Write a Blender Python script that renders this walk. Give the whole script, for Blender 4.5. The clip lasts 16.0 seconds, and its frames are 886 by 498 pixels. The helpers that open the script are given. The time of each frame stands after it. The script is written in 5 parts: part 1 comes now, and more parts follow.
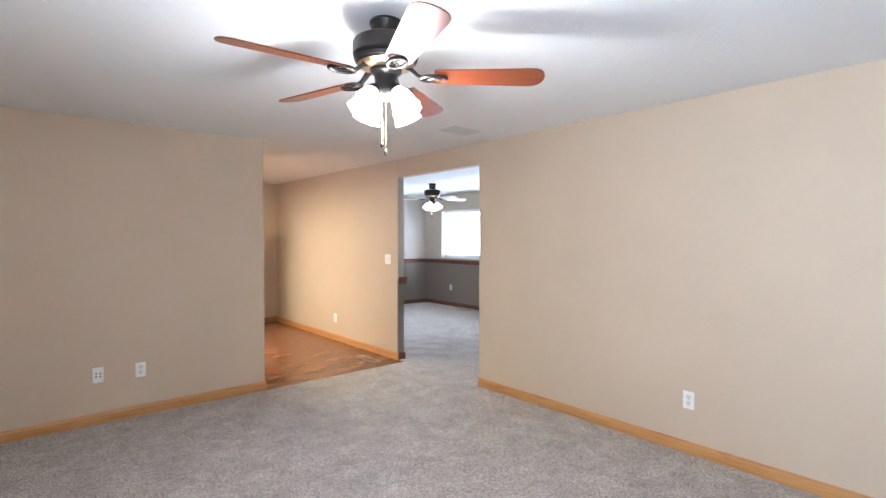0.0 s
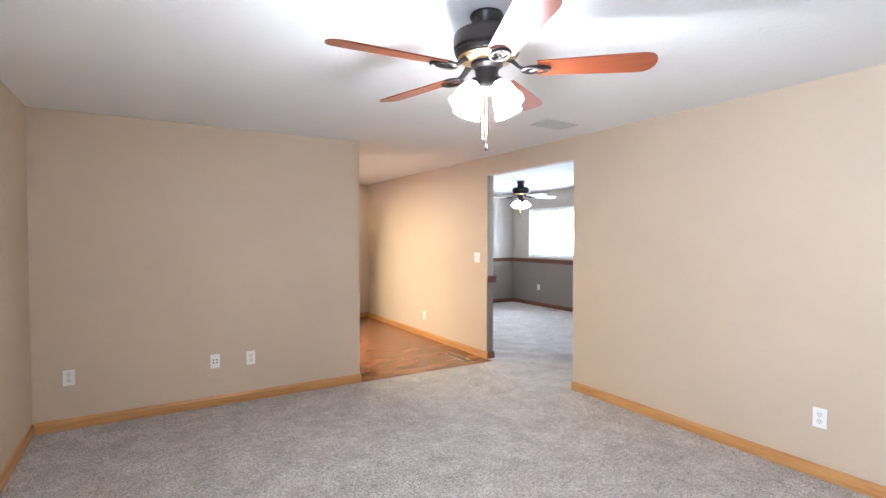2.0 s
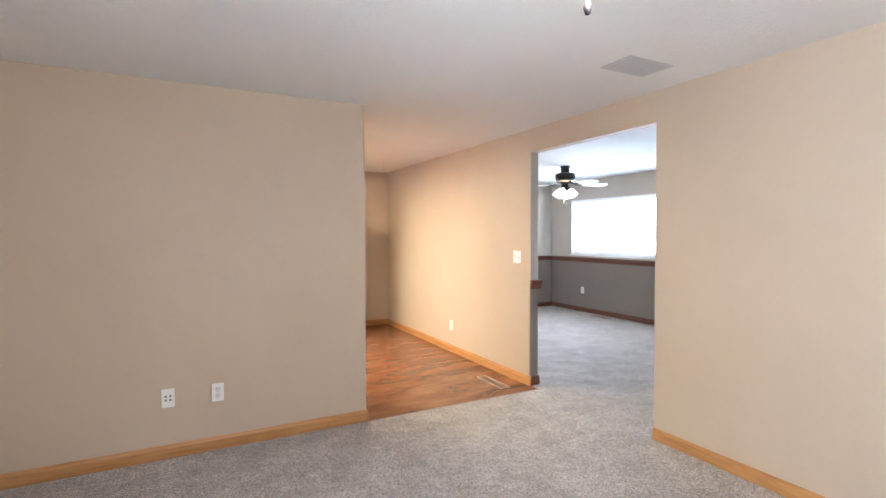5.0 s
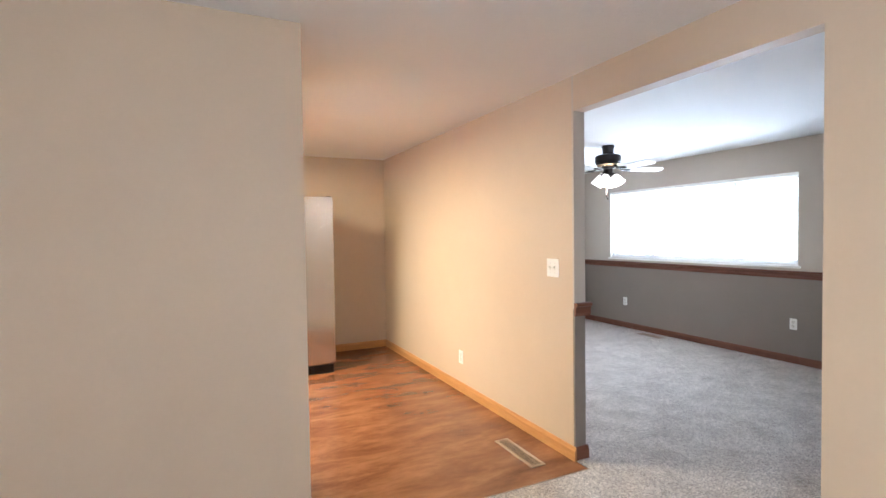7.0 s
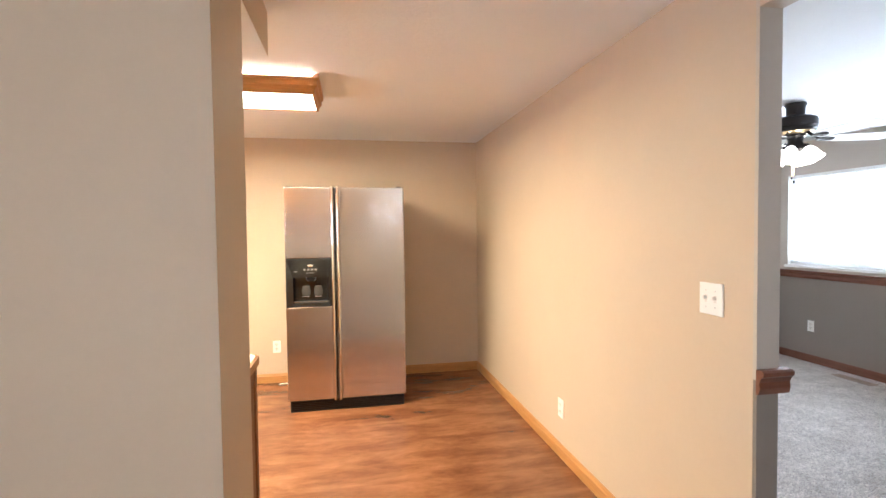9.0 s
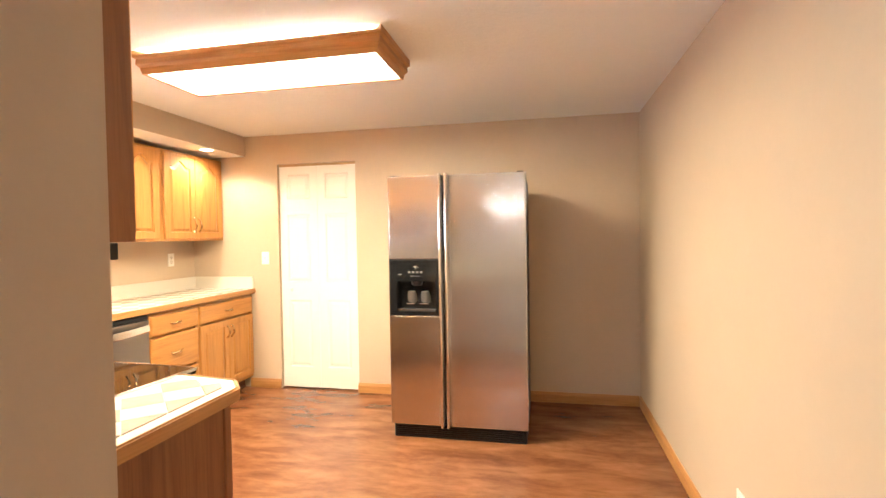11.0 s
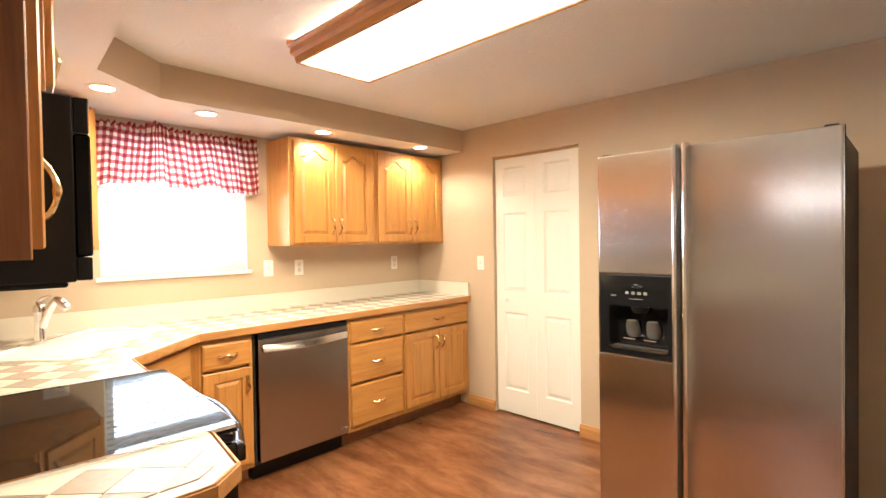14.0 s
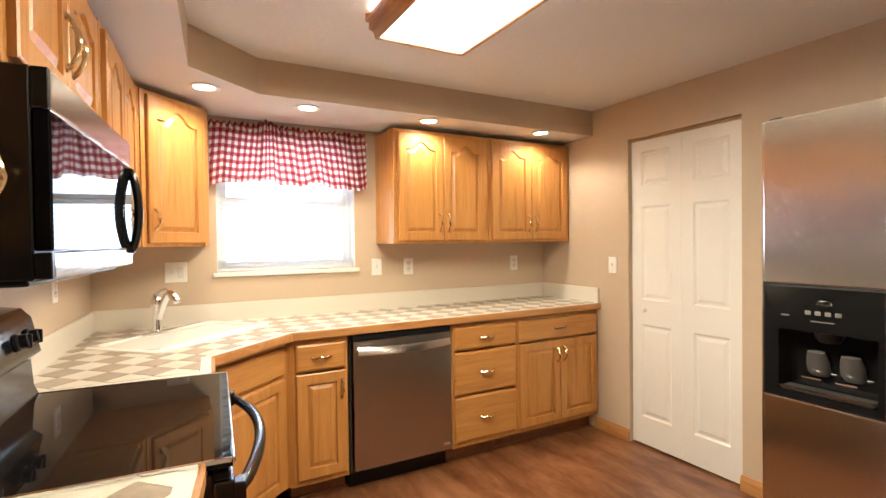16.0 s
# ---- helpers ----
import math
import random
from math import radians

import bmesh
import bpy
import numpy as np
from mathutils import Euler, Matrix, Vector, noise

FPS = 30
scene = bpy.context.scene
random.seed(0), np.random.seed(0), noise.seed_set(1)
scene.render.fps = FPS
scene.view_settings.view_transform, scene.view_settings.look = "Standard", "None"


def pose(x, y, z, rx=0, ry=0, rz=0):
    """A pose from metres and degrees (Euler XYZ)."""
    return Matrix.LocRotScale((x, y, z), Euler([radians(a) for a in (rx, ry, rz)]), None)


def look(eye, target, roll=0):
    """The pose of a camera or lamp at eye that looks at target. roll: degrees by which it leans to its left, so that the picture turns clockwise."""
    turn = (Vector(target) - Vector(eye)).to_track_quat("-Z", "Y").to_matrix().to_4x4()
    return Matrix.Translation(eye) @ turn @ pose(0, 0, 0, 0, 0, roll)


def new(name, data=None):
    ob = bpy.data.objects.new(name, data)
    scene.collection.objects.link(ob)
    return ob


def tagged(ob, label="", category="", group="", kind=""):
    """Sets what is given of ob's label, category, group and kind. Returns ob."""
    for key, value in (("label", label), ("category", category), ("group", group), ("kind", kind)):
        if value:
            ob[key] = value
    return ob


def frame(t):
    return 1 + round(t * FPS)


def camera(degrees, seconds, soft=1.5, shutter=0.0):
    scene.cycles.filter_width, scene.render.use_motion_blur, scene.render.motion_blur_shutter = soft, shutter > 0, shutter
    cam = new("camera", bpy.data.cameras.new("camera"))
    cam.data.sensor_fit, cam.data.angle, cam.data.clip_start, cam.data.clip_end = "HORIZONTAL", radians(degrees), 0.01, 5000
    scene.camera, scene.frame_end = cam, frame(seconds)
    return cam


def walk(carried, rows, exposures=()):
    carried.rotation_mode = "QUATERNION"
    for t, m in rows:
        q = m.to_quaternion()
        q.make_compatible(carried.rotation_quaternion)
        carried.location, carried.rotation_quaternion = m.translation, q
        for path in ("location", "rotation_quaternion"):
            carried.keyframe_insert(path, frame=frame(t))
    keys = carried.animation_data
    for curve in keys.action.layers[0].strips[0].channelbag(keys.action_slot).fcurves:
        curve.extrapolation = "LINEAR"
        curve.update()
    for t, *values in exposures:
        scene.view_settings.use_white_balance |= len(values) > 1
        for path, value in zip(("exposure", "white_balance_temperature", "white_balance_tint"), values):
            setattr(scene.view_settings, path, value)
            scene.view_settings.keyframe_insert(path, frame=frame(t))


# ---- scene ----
cam = camera(84.2, 16.0)
PATH = [
    (0, (0.077, -0.101, 1.434), (1.384, 1.412, 1.387), -0.0),
    (0.5, (0.07, -0.083, 1.435), (1.298, 1.495, 1.384), 0.0),
    (1, (0.064, -0.065, 1.427), (1.221, 1.566, 1.378), 0.0),
    (1.5, (0.052, -0.047, 1.422), (1.145, 1.627, 1.374), -0.0),
    (2, (0.043, -0.029, 1.422), (1.076, 1.684, 1.372), 0.0),
    (2.5, (0.048, -0.021, 1.423), (1.029, 1.721, 1.373), -0.0),
    (3, (0.049, -0.001, 1.418), (1.004, 1.756, 1.367), -0.1),
    (3.5, (0.131, 0.16, 1.4), (1.078, 1.92, 1.34), -0.1),
    (6, (1.004, 1.623, 1.393), (1.922, 3.399, 1.334), -0.5),
    (6.5, (1.197, 1.932, 1.399), (2.104, 3.713, 1.343), -0.9),
    (7, (1.419, 2.22, 1.397), (2.277, 4.025, 1.339), -0.8),
    (7.5, (1.626, 2.491, 1.386), (2.403, 4.333, 1.331), -0.8),
    (8, (1.81, 2.743, 1.392), (2.497, 4.621, 1.337), -0.6),
    (8.5, (1.98, 2.965, 1.405), (2.524, 4.888, 1.349), -0.7),
    (9, (2.122, 3.2, 1.429), (2.494, 5.164, 1.36), -0.7),
    (11.5, (2.742, 4.179, 1.377), (2.137, 6.085, 1.337), -0.9),
    (12, (2.77, 4.38, 1.396), (1.969, 6.212, 1.351), -0.9),
    (12.5, (2.787, 4.543, 1.403), (1.8, 6.282, 1.364), -0.8),
    (13, (2.778, 4.681, 1.408), (1.654, 6.335, 1.368), -0.8),
    (13.5, (2.754, 4.813, 1.41), (1.499, 6.37, 1.371), -0.8),
    (14, (2.738, 4.952, 1.405), (1.349, 6.39, 1.369), -0.9),
    (14.5, (2.7, 5.092, 1.389), (1.185, 6.397, 1.352), -0.8),
    (15, (2.655, 5.22, 1.385), (1.034, 6.39, 1.348), -0.7),
    (15.5, (2.619, 5.32, 1.385), (0.918, 6.371, 1.352), -0.7),
    (16, (2.596, 5.387, 1.391), (0.841, 6.346, 1.361), -0.7),
]
EXPOSURES = [(0.0, 0.32, 5250, 10), (1.5, 0.54, 5250, 10), (3.5, 0.64, 5250, 10), (6.0, 0.58, 5350, 10), (9.0, 0.57, 5450, 10), (11.5, 0.48, 5680, 10), (12.5, 0.38, 5650, 10), (13.5, 0.1, 5580, 10), (14.5, -0.24, 5450, 10), (16.0, -0.6, 5350, 10)]
walk(cam, [(t, look(eye, target, roll)) for t, eye, target, roll in PATH], EXPOSURES)

# ---- plan, in metres ----
CEIL = 2.34                 # ceiling height
XL, XR = -0.68, 3.41        # living room, west and east wall faces
YS, YL = -1.80, 4.465        # living room, south wall face and the wall towards the kitchen
YN = 8.11                   # kitchen, north wall face
XW = -0.628                 # kitchen window wall
XE = 1.805                  # free end of the wall between the two rooms
XD, YD0, YD1 = 6.89, 2.20, 8.38   # dining room, east, south and north wall faces
XP = 3.495                  # dining side of the partition
OP0, OP1, OPZ = 3.225, 4.56, 2.13   # opening between living and dining room
SOF = 2.158                 # underside of the soffit
TOP = 0.93                  # worktop height
RAIL = 0.965                # top of the chair rail

SKEW = -3.78                # the kitchen's south wall runs a little out of square


def south(x):
    """The kitchen's south wall face at x."""
    return 4.822 + (XE - x) * 0.0661


# ---- world and large lights ----
world = bpy.data.worlds.new("sky")
scene.world = world
world.use_nodes = True
wn = world.node_tree
bgn = wn.nodes["Background"]
sky = wn.nodes.new("ShaderNodeTexSky")
sky.sky_type = "NISHITA"
sky.sun_disc = False
sky.sun_elevation, sky.sun_rotation = radians(38), radians(200)
wn.links.new(sky.outputs[0], bgn.inputs[0])
bgn.inputs[1].default_value = 0.12


def area_lamp(name, m, sx, sy, watts, colour):
    d = bpy.data.lights.new(name, "AREA")
    d.shape, d.size, d.size_y, d.energy, d.color = "RECTANGLE", sx, sy, watts, colour
    ob = new(name, d)
    ob.matrix_world = m
    return ob


def point_lamp(name, at, watts, colour, radius):
    d = bpy.data.lights.new(name, "POINT")
    d.energy, d.color, d.shadow_soft_size = watts, colour, radius
    ob = new(name, d)
    ob.location = at
    return ob


def spot_lamp(name, at, target, watts, colour, degrees, blend=0.6, radius=0.04):
    d = bpy.data.lights.new(name, "SPOT")
    d.energy, d.color, d.spot_size, d.spot_blend, d.shadow_soft_size = watts, colour, radians(degrees), blend, radius
    ob = new(name, d)
    ob.matrix_world = look(at, target)
    return ob


DAY = (0.82, 0.91, 1.0)
WARM = (1.0, 0.78, 0.50)
BULB = (1.0, 0.92, 0.81)
area_lamp("daylight_dining", look((7.25, 6.52, 1.52), (5.0, 6.52, 1.45)), 2.9, 1.25, 98, DAY)
area_lamp("daylight_kitchen", look((-0.98, 6.04, 1.65), (0.5, 6.04, 1.55)), 1.15, 1.05, 40, DAY)
area_lamp("daylight_living", look((-1.08, -0.75, 0.8), (0.6, 0.2, 2.2)), 2.0, 1.3, 78, DAY)

# ---- materials ----


def mat(name, colour, rough=0.6, metal=0.0, **more):
    m = bpy.data.materials.new(name)
    m.use_nodes = True
    b = m.node_tree.nodes["Principled BSDF"]
    b.inputs["Base Color"].default_value = (*colour, 1)
    b.inputs["Roughness"].default_value = rough
    b.inputs["Metallic"].default_value = metal
    for k, v in more.items():
        b.inputs[k.replace("_", " ")].default_value = v
    return m


def node(m, kind, **values):
    n = m.node_tree.nodes.new(kind)
    for k, v in values.items():
        n.inputs[k.replace("_", " ")].default_value = v
    return n


def wire(m, a, b):
    m.node_tree.links.new(a, b)


def bsdf(m):
    return m.node_tree.nodes["Principled BSDF"]


def coords(m, scale=(1, 1, 1), turn=(0, 0, 0), world_space=False, shift=False):
    """Object or world coordinates, scaled; shift moves each object to its own stretch of the texture."""
    if world_space:
        out = node(m, "ShaderNodeNewGeometry").outputs["Position"]
    else:
        out = node(m, "ShaderNodeTexCoord").outputs["Object"]
    if shift:
        r = node(m, "ShaderNodeObjectInfo").outputs["Random"]
        mul = node(m, "ShaderNodeMath")
        mul.operation = "MULTIPLY"
        mul.inputs[1].default_value = 37.0
        wire(m, r, mul.inputs[0])
        add = node(m, "ShaderNodeVectorMath")
        add.operation = "ADD"
        wire(m, out, add.inputs[0])
        wire(m, mul.outputs[0], add.inputs[1])
        out = add.outputs[0]
    mp = node(m, "ShaderNodeMapping", Scale=scale, Rotation=turn)
    wire(m, out, mp.inputs["Vector"])
    return mp.outputs[0]


def noise_tex(m, vec, scale, detail=4.0, rough=0.6, distortion=0.0):
    n = node(m, "ShaderNodeTexNoise", Scale=scale, Detail=detail, Roughness=rough, Distortion=distortion)
    wire(m, vec, n.inputs["Vector"])
    return n.outputs[0]


def ramp(m, value, stops):
    n = node(m, "ShaderNodeValToRGB")
    els = n.color_ramp.elements
    while len(els) < len(stops):
        els.new(0.5)
    for e, (p, c) in zip(els, stops):
        e.position, e.color = p, (*c, 1)
    wire(m, value, n.inputs[0])
    return n.outputs[0]


def mix(m, fac, a, b, kind="MIX"):
    n = node(m, "ShaderNodeMixRGB")
    n.blend_type = kind
    for sock, v in zip(n.inputs, (fac, a, b)):
        if isinstance(v, (int, float)):
            sock.default_value = v
        elif isinstance(v, tuple):
            sock.default_value = (*v, 1)
        else:
            wire(m, v, sock)
    return n.outputs[0]


def bump(m, height, strength, distance):
    n = node(m, "ShaderNodeBump", Strength=strength, Distance=distance)
    wire(m, height, n.inputs["Height"])
    wire(m, n.outputs[0], bsdf(m).inputs["Normal"])


def paint(name, colour, rough=0.6, relief=0.10, size=130):
    """Rolled wall paint: fine orange peel, faint roller marks and scuffs."""
    m = mat(name, colour, rough)
    v = coords(m, world_space=True)
    big = ramp(m, noise_tex(m, v, 1.3, 3), [(0.3, tuple(c * 0.96 for c in colour)), (0.7, tuple(min(1, c * 1.03) for c in colour))])
    fine = ramp(m, noise_tex(m, v, 40, 3), [(0.35, (0.985, 0.985, 0.985)), (0.65, (1, 1, 1))])
    wire(m, mix(m, 1.0, big, fine, "MULTIPLY"), bsdf(m).inputs["Base Color"])
    bump(m, noise_tex(m, v, size, 3), relief, 0.002)
    return m


def knockdown(name, colour):
    """Textured plaster ceiling: flattened splats over a fine grain."""
    m = mat(name, colour, 0.85)
    v = coords(m, world_space=True)
    splat = ramp(m, noise_tex(m, v, 26, 5, 0.62, 0.8), [(0.45, (0, 0, 0)), (0.56, (1, 1, 1))])
    tone = ramp(m, noise_tex(m, v, 1.1, 3), [(0.3, tuple(c * 0.97 for c in colour)), (0.7, colour)])
    wire(m, tone, bsdf(m).inputs["Base Color"])
    bump(m, splat, 0.22, 0.004)
    return m


def oak(name, dark, light, grain="z", rough=0.34):
    """Honey oak: long grain with cathedral bands, pores and a satin varnish."""
    m = mat(name, light, rough)
    s = {"z": (9, 9, 0.7), "x": (0.7, 9, 9), "y": (9, 0.7, 9)}[grain]
    p = {"z": (160, 160, 5), "x": (5, 160, 160), "y": (160, 5, 160)}[grain]
    v = coords(m, s, shift=True)
    bands = noise_tex(m, v, 1.6, 5, 0.62, 1.6)
    pores = noise_tex(m, coords(m, p, shift=True), 1.0, 3, 0.7)
    mid = tuple((a * 0.45 + b * 0.55) for a, b in zip(dark, light))
    base = ramp(m, bands, [(0.28, dark), (0.46, mid), (0.72, light)])
    tone = ramp(m, pores, [(0.36, (0.74, 0.68, 0.6)), (0.54, (1, 1, 1))])
    wire(m, mix(m, 0.5, base, tone, "MULTIPLY"), bsdf(m).inputs["Base Color"])
    bump(m, pores, 0.12, 0.001)
    return m


def carpet(name):
    m = mat(name, (0.33, 0.29, 0.26), 1.0)
    v = coords(m, world_space=True)
    tuft = noise_tex(m, v, 130, 5, 0.8)
    clump = noise_tex(m, v, 55, 4, 0.7)
    nap = noise_tex(m, v, 4.5, 5, 0.7, 0.15)
    speck = ramp(m, tuft, [(0.38, (0.092, 0.075, 0.064)), (0.47, (0.55, 0.485, 0.43)), (0.57, (1.0, 0.91, 0.82))])
    c2 = ramp(m, clump, [(0.36, (0.55, 0.53, 0.51)), (0.58, (1, 1, 1))])
    c3 = ramp(m, nap, [(0.34, (0.70, 0.68, 0.655)), (0.62, (1, 1, 1))])
    wire(m, mix(m, 1.0, mix(m, 0.8, speck, c2, "MULTIPLY"), c3, "MULTIPLY"), bsdf(m).inputs["Base Color"])
    bsdf(m).inputs["Sheen Weight"].default_value = 0.25
    add = node(m, "ShaderNodeMath")
    add.operation = "ADD"
    wire(m, tuft, add.inputs[0])
    wire(m, clump, add.inputs[1])
    bump(m, add.outputs[0], 1.0, 0.012)
    return m


def vinyl(name):
    """Wood-look sheet floor: rustic red-brown figure streaked along x."""
    m = mat(name, (0.28, 0.12, 0.05), 0.3)
    v = coords(m, (0.55, 1.7, 1), world_space=True)
    figure = noise_tex(m, v, 3.4, 6, 0.66, 0.35)
    knots = noise_tex(m, coords(m, (1.0, 1.8, 1), world_space=True), 6.0, 3, 0.6, 0.6)
    grain = noise_tex(m, coords(m, (5, 60, 1), world_space=True), 1.0, 2, 0.6)
    base = ramp(m, figure, [(0.30, (0.105, 0.038, 0.017)), (0.5, (0.195, 0.078, 0.034)), (0.70, (0.290, 0.130, 0.056))])
    base = mix(m, 0.28, base, ramp(m, knots, [(0.30, (0.42, 0.36, 0.3)), (0.60, (1, 1, 1))]), "MULTIPLY")
    base = mix(m, 0.06, base, ramp(m, grain, [(0.35, (0.55, 0.5, 0.45)), (0.6, (1, 1, 1))]), "MULTIPLY")
    wire(m, base, bsdf(m).inputs["Base Color"])
    bsdf(m).inputs["Roughness"].default_value = 0.24
    return m


def brushed(name, colour, rough=0.27, along="x", spread=(1, 0, 0)):
    m = mat(name, colour, rough, 1.0)
    s = {"x": (6, 1500, 1500), "z": (1500, 1500, 6)}[along]
    n = noise_tex(m, coords(m, s), 1.0, 2, 0.5)
    wire(m, ramp(m, n, [(0.3, tuple(c * 0.97 for c in colour)), (0.7, colour)]), bsdf(m).inputs["Base Color"])
    bsdf(m).inputs["Anisotropic"].default_value = 0.93
    tg = node(m, "ShaderNodeCombineXYZ", X=spread[0], Y=spread[1], Z=spread[2])
    wire(m, tg.outputs[0], bsdf(m).inputs["Tangent"])
    return m


def glow(name, colour, strength):
    m = mat(name, colour, 0.4)
    bsdf(m).inputs["Emission Color"].default_value = (*colour, 1)
    bsdf(m).inputs["Emission Strength"].default_value = strength
    return m


def gingham(name, period):
    """Red and white woven checks: threads of two colours crossing, thin enough to let light through."""
    m = mat(name, (0.8, 0.3, 0.3), 0.85)
    sep = node(m, "ShaderNodeSeparateXYZ")
    wire(m, node(m, "ShaderNodeTexCoord").outputs["UV"], sep.inputs[0])
    bands = []
    for k in (0, 1):
        mul = node(m, "ShaderNodeMath")
        mul.operation = "MULTIPLY"
        mul.inputs[1].default_value = 1 / period
        wire(m, sep.outputs[k], mul.inputs[0])
        fr = node(m, "ShaderNodeMath")
        fr.operation = "FRACT"
        wire(m, mul.outputs[0], fr.inputs[0])
        gt = node(m, "ShaderNodeMath")
        gt.operation = "GREATER_THAN"
        gt.inputs[1].default_value = 0.5
        wire(m, fr.outputs[0], gt.inputs[0])
        bands.append(gt.outputs[0])
    add = node(m, "ShaderNodeMath")
    add.operation = "ADD"
    wire(m, bands[0], add.inputs[0])
    wire(m, bands[1], add.inputs[1])
    half = node(m, "ShaderNodeMath")
    half.operation = "MULTIPLY"
    half.inputs[1].default_value = 0.5
    wire(m, add.outputs[0], half.inputs[0])
    col = ramp(m, half.outputs[0], [(0.1, (0.80, 0.74, 0.71)), (0.5, (0.44, 0.125, 0.12)), (0.9, (0.20, 0.018, 0.025))])
    wire(m, col, bsdf(m).inputs["Base Color"])
    tr = node(m, "ShaderNodeBsdfTranslucent")
    wire(m, col, tr.inputs[0])
    mx = node(m, "ShaderNodeMixShader")
    mx.inputs[0].default_value = 0.45
    wire(m, bsdf(m).outputs[0], mx.inputs[1])
    wire(m, tr.outputs[0], mx.inputs[2])
    wire(m, mx.outputs[0], m.node_tree.nodes["Material Output"].inputs[0])
    weave = noise_tex(m, coords(m, (900, 900, 900)), 1.0, 2)
    bump(m, weave, 0.2, 0.001)
    return m


def stone_tile(name, a, b):
    m = mat(name, a, 0.35)
    v = coords(m, world_space=True)
    n = noise_tex(m, v, 22, 5, 0.65)
    rnd = node(m, "ShaderNodeObjectInfo").outputs["Random"]
    base = ramp(m, n, [(0.3, a), (0.7, b)])
    base = mix(m, 0.6, base, ramp(m, rnd, [(0.0, (0.82, 0.80, 0.78)), (1.0, (1, 1, 1))]), "MULTIPLY")
    wire(m, base, bsdf(m).inputs["Base Color"])
    bump(m, n, 0.05, 0.001)
    return m


M_WALL = paint("beige_wall_paint", (0.55, 0.438, 0.316))
M_DINE = paint("grey_beige_wall_paint", (0.50, 0.445, 0.38))
M_TAUPE = paint("taupe_wainscot_paint", (0.235, 0.20, 0.17))
M_CEIL = knockdown("white_textured_ceiling", (0.80, 0.79, 0.77))
M_CARPET = carpet("speckled_grey_carpet")
M_VINYL = vinyl("wood_look_vinyl")
M_TRIM = oak("oak_trim", (0.36, 0.155, 0.045), (0.56, 0.29, 0.095), "x", 0.4)
M_TRIMY = oak("oak_trim_y", (0.36, 0.155, 0.045), (0.56, 0.29, 0.095), "y", 0.4)
M_RED = oak("dark_stained_trim", (0.10, 0.032, 0.018), (0.19, 0.072, 0.04), "y", 0.4)
M_REDX = oak("dark_stained_trim_x", (0.10, 0.032, 0.018), (0.19, 0.072, 0.04), "x", 0.4)
M_OAK = oak("honey_oak", (0.395, 0.168, 0.038), (0.57, 0.282, 0.072), "z")
M_OAKX = oak("honey_oak_across", (0.395, 0.168, 0.038), (0.57, 0.282, 0.072), "x")
# Honey oak darkened: shade on the cabinet ends is put into this colour.
M_OAKSHADE = oak("shade_darkened_oak", (0.19, 0.07, 0.026), (0.30, 0.125, 0.046), "z", 0.45)
M_BLADE = oak("cherry_fan_blade", (0.16, 0.034, 0.012), (0.25, 0.062, 0.022), "x", 0.3)
# Dining fan blades: the daylight glare on them is put into this pale colour.
M_GLAREBLADE = mat("glare_pale_fan_blade", (0.72, 0.70, 0.67), 0.35)
M_BRONZE = mat("dark_bronze", (0.035, 0.03, 0.028), 0.38, 0.7)
M_BRASS = mat("antique_brass", (0.50, 0.36, 0.20), 0.3, 1.0)
M_NICKEL = mat("brushed_brass_pull", (0.74, 0.57, 0.33), 0.22, 1.0)
M_STEEL = brushed("stainless_steel", (0.60, 0.558, 0.512), 0.27, "x")
M_STEELBAR = brushed("stainless_handle", (0.72, 0.70, 0.68), 0.22, "z")
M_DARKSTEEL = brushed("dark_stainless", (0.44, 0.42, 0.41), 0.28, "x", (0, 1, 0))
M_CHROME = mat("chrome", (0.85, 0.85, 0.86), 0.08, 1.0)
M_BLACK = mat("black_plastic", (0.008, 0.008, 0.009), 0.32, 0.0, Specular_IOR_Level=0.3)
M_BLACKGLOSS = mat("black_enamel", (0.008, 0.008, 0.009), 0.12)
M_GLASSTOP = mat("black_cooktop_glass", (0.006, 0.006, 0.007), 0.03, 0.0, Specular_IOR_Level=0.15)
M_CASE = mat("charcoal_appliance_side", (0.035, 0.033, 0.032), 0.5)
M_WHITE = mat("white_paint", (0.80, 0.79, 0.76), 0.4)
M_DOOR = mat("white_door_paint", (0.80, 0.78, 0.74), 0.45)
M_PLATE = mat("white_plastic_plate", (0.82, 0.80, 0.76), 0.35)
M_SLOT = mat("slot_grey", (0.18, 0.17, 0.16), 0.5)
M_PADDLE = mat("smoked_paddle", (0.07, 0.067, 0.063), 0.10)
M_SLOTL = mat("switch_ivory", (0.70, 0.67, 0.62), 0.35)
M_VENT = mat("vent_enamel", (0.55, 0.55, 0.54), 0.45)
M_REG = mat("register_tan_metal", (0.34, 0.25, 0.18), 0.4, 0.3)
M_DARK = mat("dark_gap", (0.015, 0.013, 0.012), 0.8)
M_CREAM = stone_tile("cream_worktop_tile", (0.66, 0.605, 0.51), (0.76, 0.715, 0.62))
M_TAN = stone_tile("taupe_worktop_tile", (0.30, 0.24, 0.18), (0.41, 0.335, 0.255))
M_GROUT = mat("cream_laminate", (0.70, 0.655, 0.57), 0.4)
M_SINK = mat("white_enamel_sink", (0.83, 0.80, 0.74), 0.16)
M_SLAT = mat("white_blind_slat", (0.84, 0.84, 0.83), 0.5, 0.0, Subsurface_Weight=0.0)
M_GLASS = mat("window_glass", (1, 1, 1), 0.0, 0.0, Transmission_Weight=1.0, IOR=1.45)
M_SHADE = glow("frosted_glass_shade", (1.0, 0.90, 0.76), 9.0)
M_SHADE2 = glow("frosted_glass_shade_cool", (1.0, 0.93, 0.84), 2.2)
